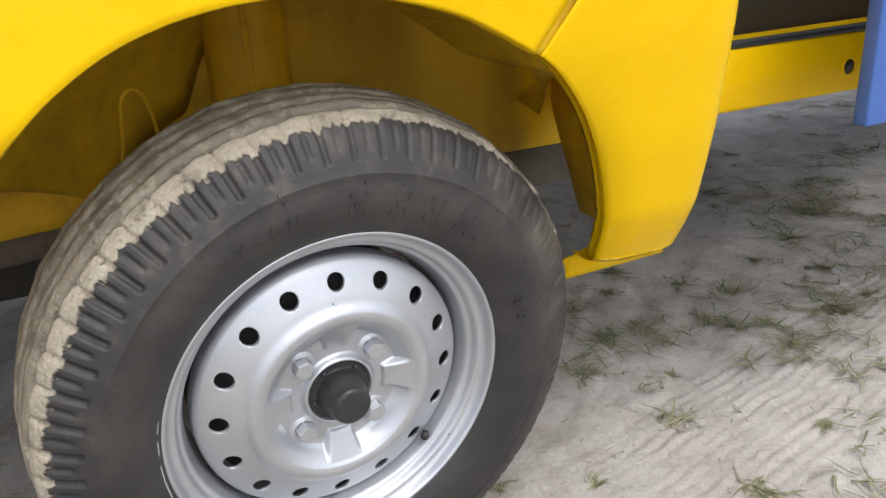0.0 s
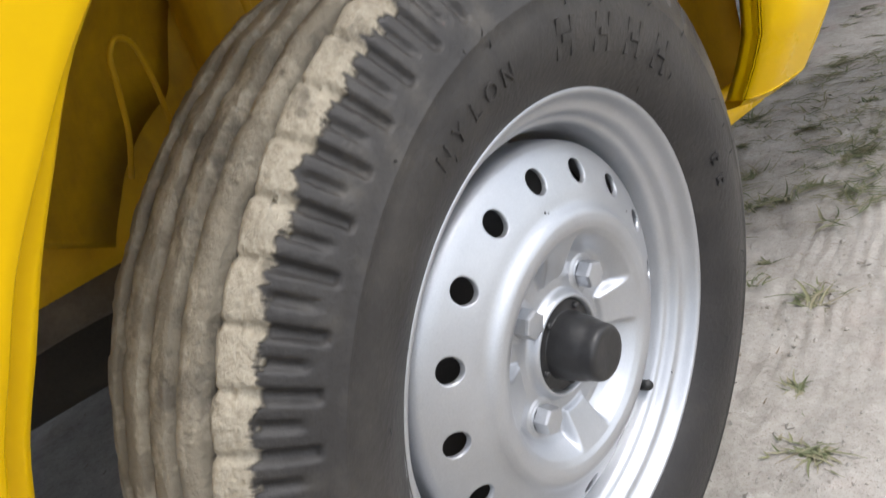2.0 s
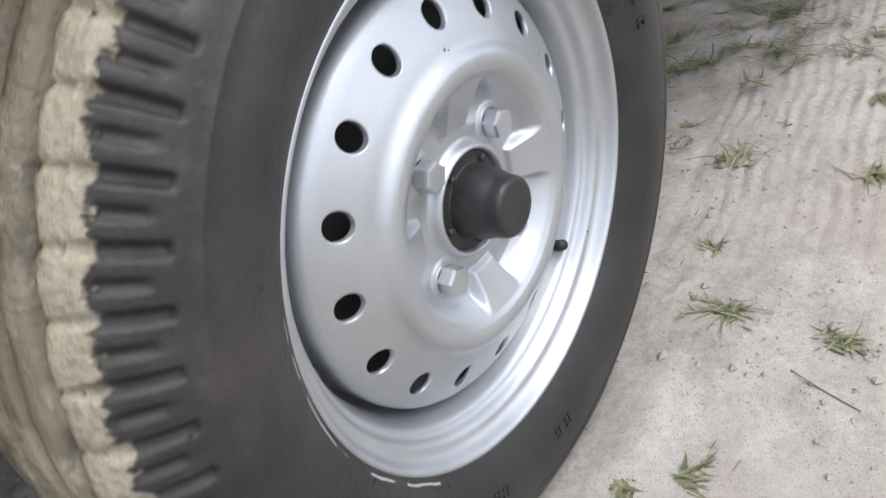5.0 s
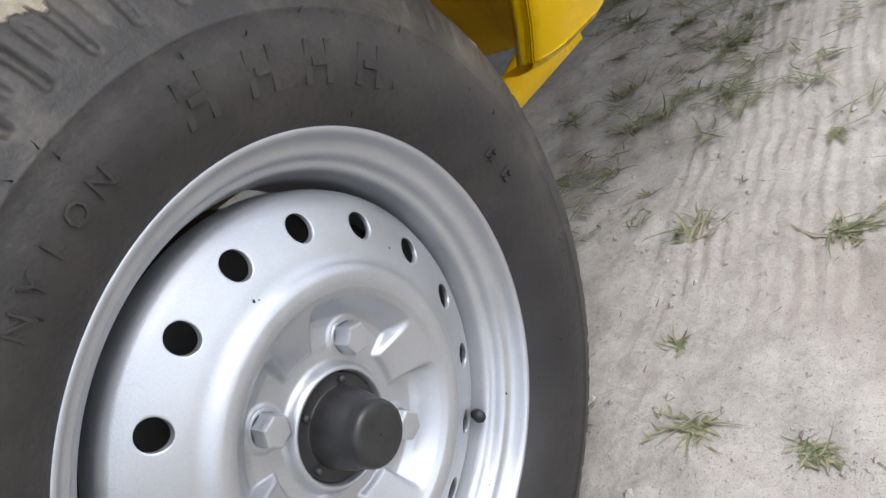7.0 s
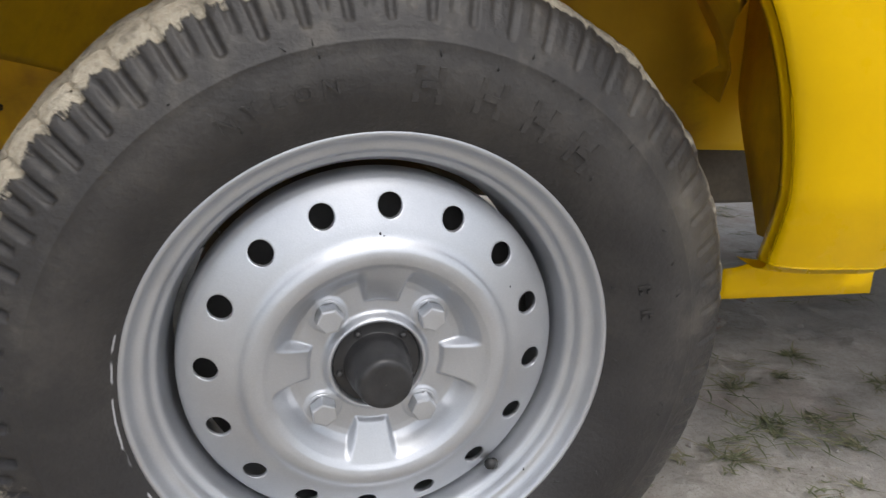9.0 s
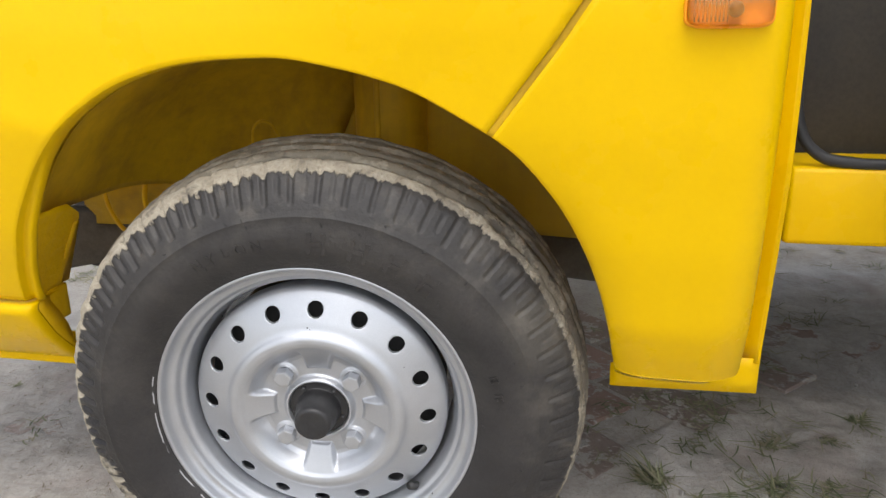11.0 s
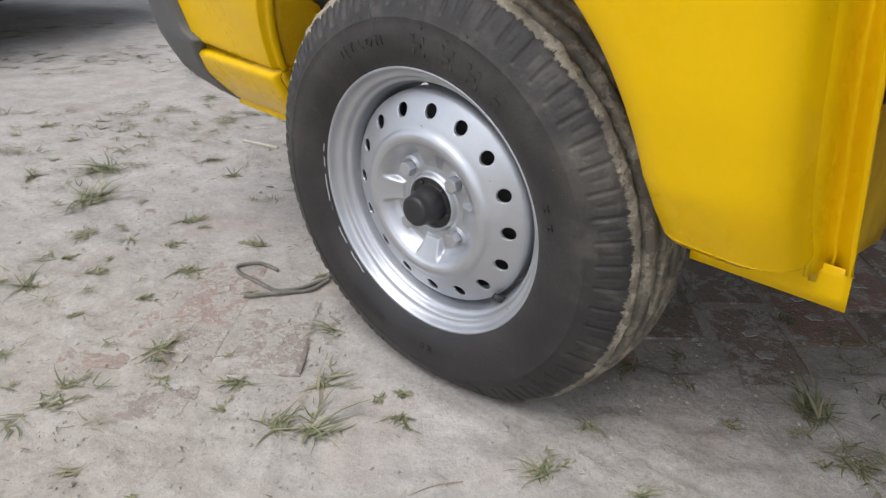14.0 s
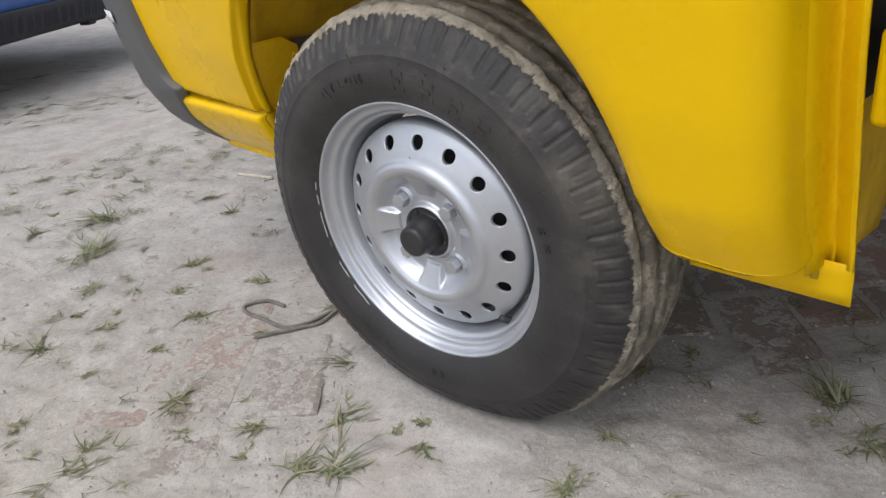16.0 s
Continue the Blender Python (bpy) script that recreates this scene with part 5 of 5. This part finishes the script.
STRAW = plain("bleached_stick", (0.42, 0.38, 0.31), (0.56, 0.52, 0.44), 60.0, (0.7, 0.9), 0.0, 0.0006, 400.0)
STICK = plain("dry_stick", (0.20, 0.15, 0.10), (0.36, 0.29, 0.20), 60.0, (0.7, 0.9), 0.0, 0.0006, 400.0)
for pts, r, what in (([(-1.10, 0.345), (-1.06, 0.365), (-1.00, 0.385)], 0.004, "pale dry twig lying on the sand"), ([(0.172, -0.085), (0.158, -0.115), (0.150, -0.145)], 0.0006, "thin dry stalk lying on the sand"),
                     ([(-0.265, 0.191), (-0.235, 0.232), (-0.19, 0.277)], 0.0014, "thin dark twig under the truck")):
    tagged(link_mesh("twig", tube(rounded([on_sand(x, y, r * 0.8) for x, y in pts], 4), r, 7), STRAW if r == 0.004 else STICK, None), what, "twig")
CLAY = plain("orange_clay", (0.42, 0.12, 0.05), (0.55, 0.18, 0.08), 80.0, (0.8, 0.9), 0.0, 0.0008, 400.0)
bm = bmesh.new()
bmesh.ops.create_icosphere(bm, subdivisions=2, radius=0.004)
for v in bm.verts:
    v.co *= 1 + 0.3 * noise.noise(v.co * 300)
tagged(link_mesh("clay_chip", bm, CLAY, None, matrix=Matrix.Translation(on_sand(-0.31, 0.104, 0.002))), "small orange brick chip on the sand", "brick chip")

# ------------------------------------------------------------------ brick paving under the sand
def brick_material():
    m, nt, bsdf = material("dusty_old_brick")
    v = coords(nt)
    rnd = nt.nodes.new("ShaderNodeObjectInfo").outputs["Random"]
    geo = nt.nodes.new("ShaderNodeNewGeometry").outputs["Position"]
    base = ramp(nt, rnd, [(0.0, (0.19, 0.148, 0.122)), (0.4, (0.25, 0.165, 0.132)), (0.7, (0.31, 0.190, 0.153)), (1.0, (0.22, 0.180, 0.155))])
    fine = noise_out(nt, geo, 160.0, 6, 0.7)
    sandy = ramp(nt, fine, [(0.35, (0.33, 0.300, 0.262)), (0.65, (0.47, 0.44, 0.40))])
    dust = math_node(nt, "ADD", math_node(nt, "MULTIPLY", noise_out(nt, geo, 15.0, 7, 0.68, 0.8), 0.65), math_node(nt, "MULTIPLY", noise_out(nt, geo, 80.0, 6), 0.35))
    sep = nt.nodes.new("ShaderNodeSeparateXYZ")
    nt.links.new(geo, sep.inputs[0])
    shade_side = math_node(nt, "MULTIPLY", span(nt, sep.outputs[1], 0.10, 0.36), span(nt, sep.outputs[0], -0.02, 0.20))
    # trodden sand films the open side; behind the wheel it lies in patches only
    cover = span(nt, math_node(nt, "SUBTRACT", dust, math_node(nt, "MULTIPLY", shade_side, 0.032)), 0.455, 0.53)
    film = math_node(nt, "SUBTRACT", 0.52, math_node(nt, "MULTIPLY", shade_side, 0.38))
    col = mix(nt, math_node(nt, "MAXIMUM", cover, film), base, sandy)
    nt.links.new(col, bsdf.inputs["Base Color"])
    bsdf.inputs["Roughness"].default_value = 0.92
    bump(nt, bsdf, math_node(nt, "ADD", dust, math_node(nt, "MULTIPLY", fine, 0.5)), 0.006)
    return m


BRICK = brick_material()


def brick_mesh(seed, L=0.222, B=0.104, H=0.05):
    """A worn brick, its frog and pressed bars filled with sand."""
    r = random.Random(seed)
    bm = bmesh.new()
    fl, fb = 0.052, 0.021
    def corners(l, b, z, wob=0.0):
        return [(sx * l / 2 + r.uniform(-wob, wob), sy * b / 2 + r.uniform(-wob, wob), z) for sx, sy in ((-1, -1), (1, -1), (1, 1), (-1, 1))]
    rows = [corners(L, B, -H), corners(L, B, -0.003, 0.002), corners(L - 0.008, B - 0.008, 0.0, 0.003), corners(fl * 2 + 0.006, fb * 2 + 0.006, 0.0), corners(fl * 2, fb * 2, -0.0003)]
    sheet(rows, bm, closed=True)
    bm.verts.ensure_lookup_table()
    bm.faces.new(bm.verts[-4:])
    me = bpy.data.meshes.new("brick")
    bmesh.ops.recalc_face_normals(bm, faces=bm.faces)
    bm.to_mesh(me)
    bm.free()
    me.materials.append(BRICK)
    return me


def frog_mesh(seed):
    """Sand lying in the worn pressed marks of a brick: short plain bars with ragged edges."""
    r = random.Random(seed)
    bm = bmesh.new()
    for x in (-0.031, 0.0, 0.031):
        if r.random() < 0.2:
            continue
        w, h, lean = r.uniform(0.011, 0.016), r.uniform(0.014, 0.023), r.uniform(-0.45, 0.45)
        n = 14
        edge = []
        for k in range(n):
            a = 2 * math.pi * k / n
            c, s = math.cos(a), math.sin(a)
            q = 0.75 + r.uniform(-0.22, 0.22)
            px, py = math.copysign(abs(c) ** 0.5, c) * w * q, math.copysign(abs(s) ** 0.5, s) * h * q
            edge.append((x + px + lean * py, py + r.uniform(-0.003, 0.003)))
        low = [bm.verts.new((px, py, -0.0010)) for px, py in edge]
        top = [bm.verts.new((lerp(px, x, 0.15), py * 0.85, 0.0011 + r.uniform(-0.0002, 0.0004))) for px, py in edge]
        for k in range(n):
            bm.faces.new((low[k], low[(k + 1) % n], top[(k + 1) % n], top[k]))
        bm.faces.new(top)
    me = bpy.data.meshes.new("sand_filling")
    bmesh.ops.recalc_face_normals(bm, faces=bm.faces)
    bm.to_mesh(me)
    bm.free()
    me.materials.append(SAND)
    return me


kinds = [brick_mesh(s) for s in range(5)]
fillings = [frog_mesh(40 + s) for s in range(5)]
ground_ob = bpy.data.objects["ground"]
for i in range(-14, 15):
    for j in range(-9, 10):
        u, w = (i + 0.5 * (j % 2)) * 0.236, j * 0.117
        x, y = BRICK_ORIGIN[0] + u * math.cos(BRICK_TURN) - w * math.sin(BRICK_TURN), BRICK_ORIGIN[1] + u * math.sin(BRICK_TURN) + w * math.cos(BRICK_TURN)
        if not (-1.10 < x < 0.80 and -0.45 < y < 1.0) or bare(x, y) < -0.25:
            continue
        k = rng.randrange(5)
        even = 0.15 if x < 0.05 else 1.0
        m = Matrix.Translation((x + rng.uniform(-0.003, 0.003), y + rng.uniform(-0.003, 0.003), BRICK_TOP + (0.22 if x < 0.05 else 1.0) * rng.uniform(-0.0012, 0.0012) - (0.0038 if x < 0.05 else 0.0))) @ pose(0, 0, 0, even * rng.uniform(-0.5, 0.5), even * rng.uniform(-0.5, 0.5), math.degrees(BRICK_TURN) + rng.choice((0, 180)) + rng.uniform(-0.8, 0.8))
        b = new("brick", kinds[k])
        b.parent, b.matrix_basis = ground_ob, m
        if rng.random() < 0.7:
            f = new("sand_filling", fillings[k])
            f.parent, f.matrix_basis = b, Matrix()
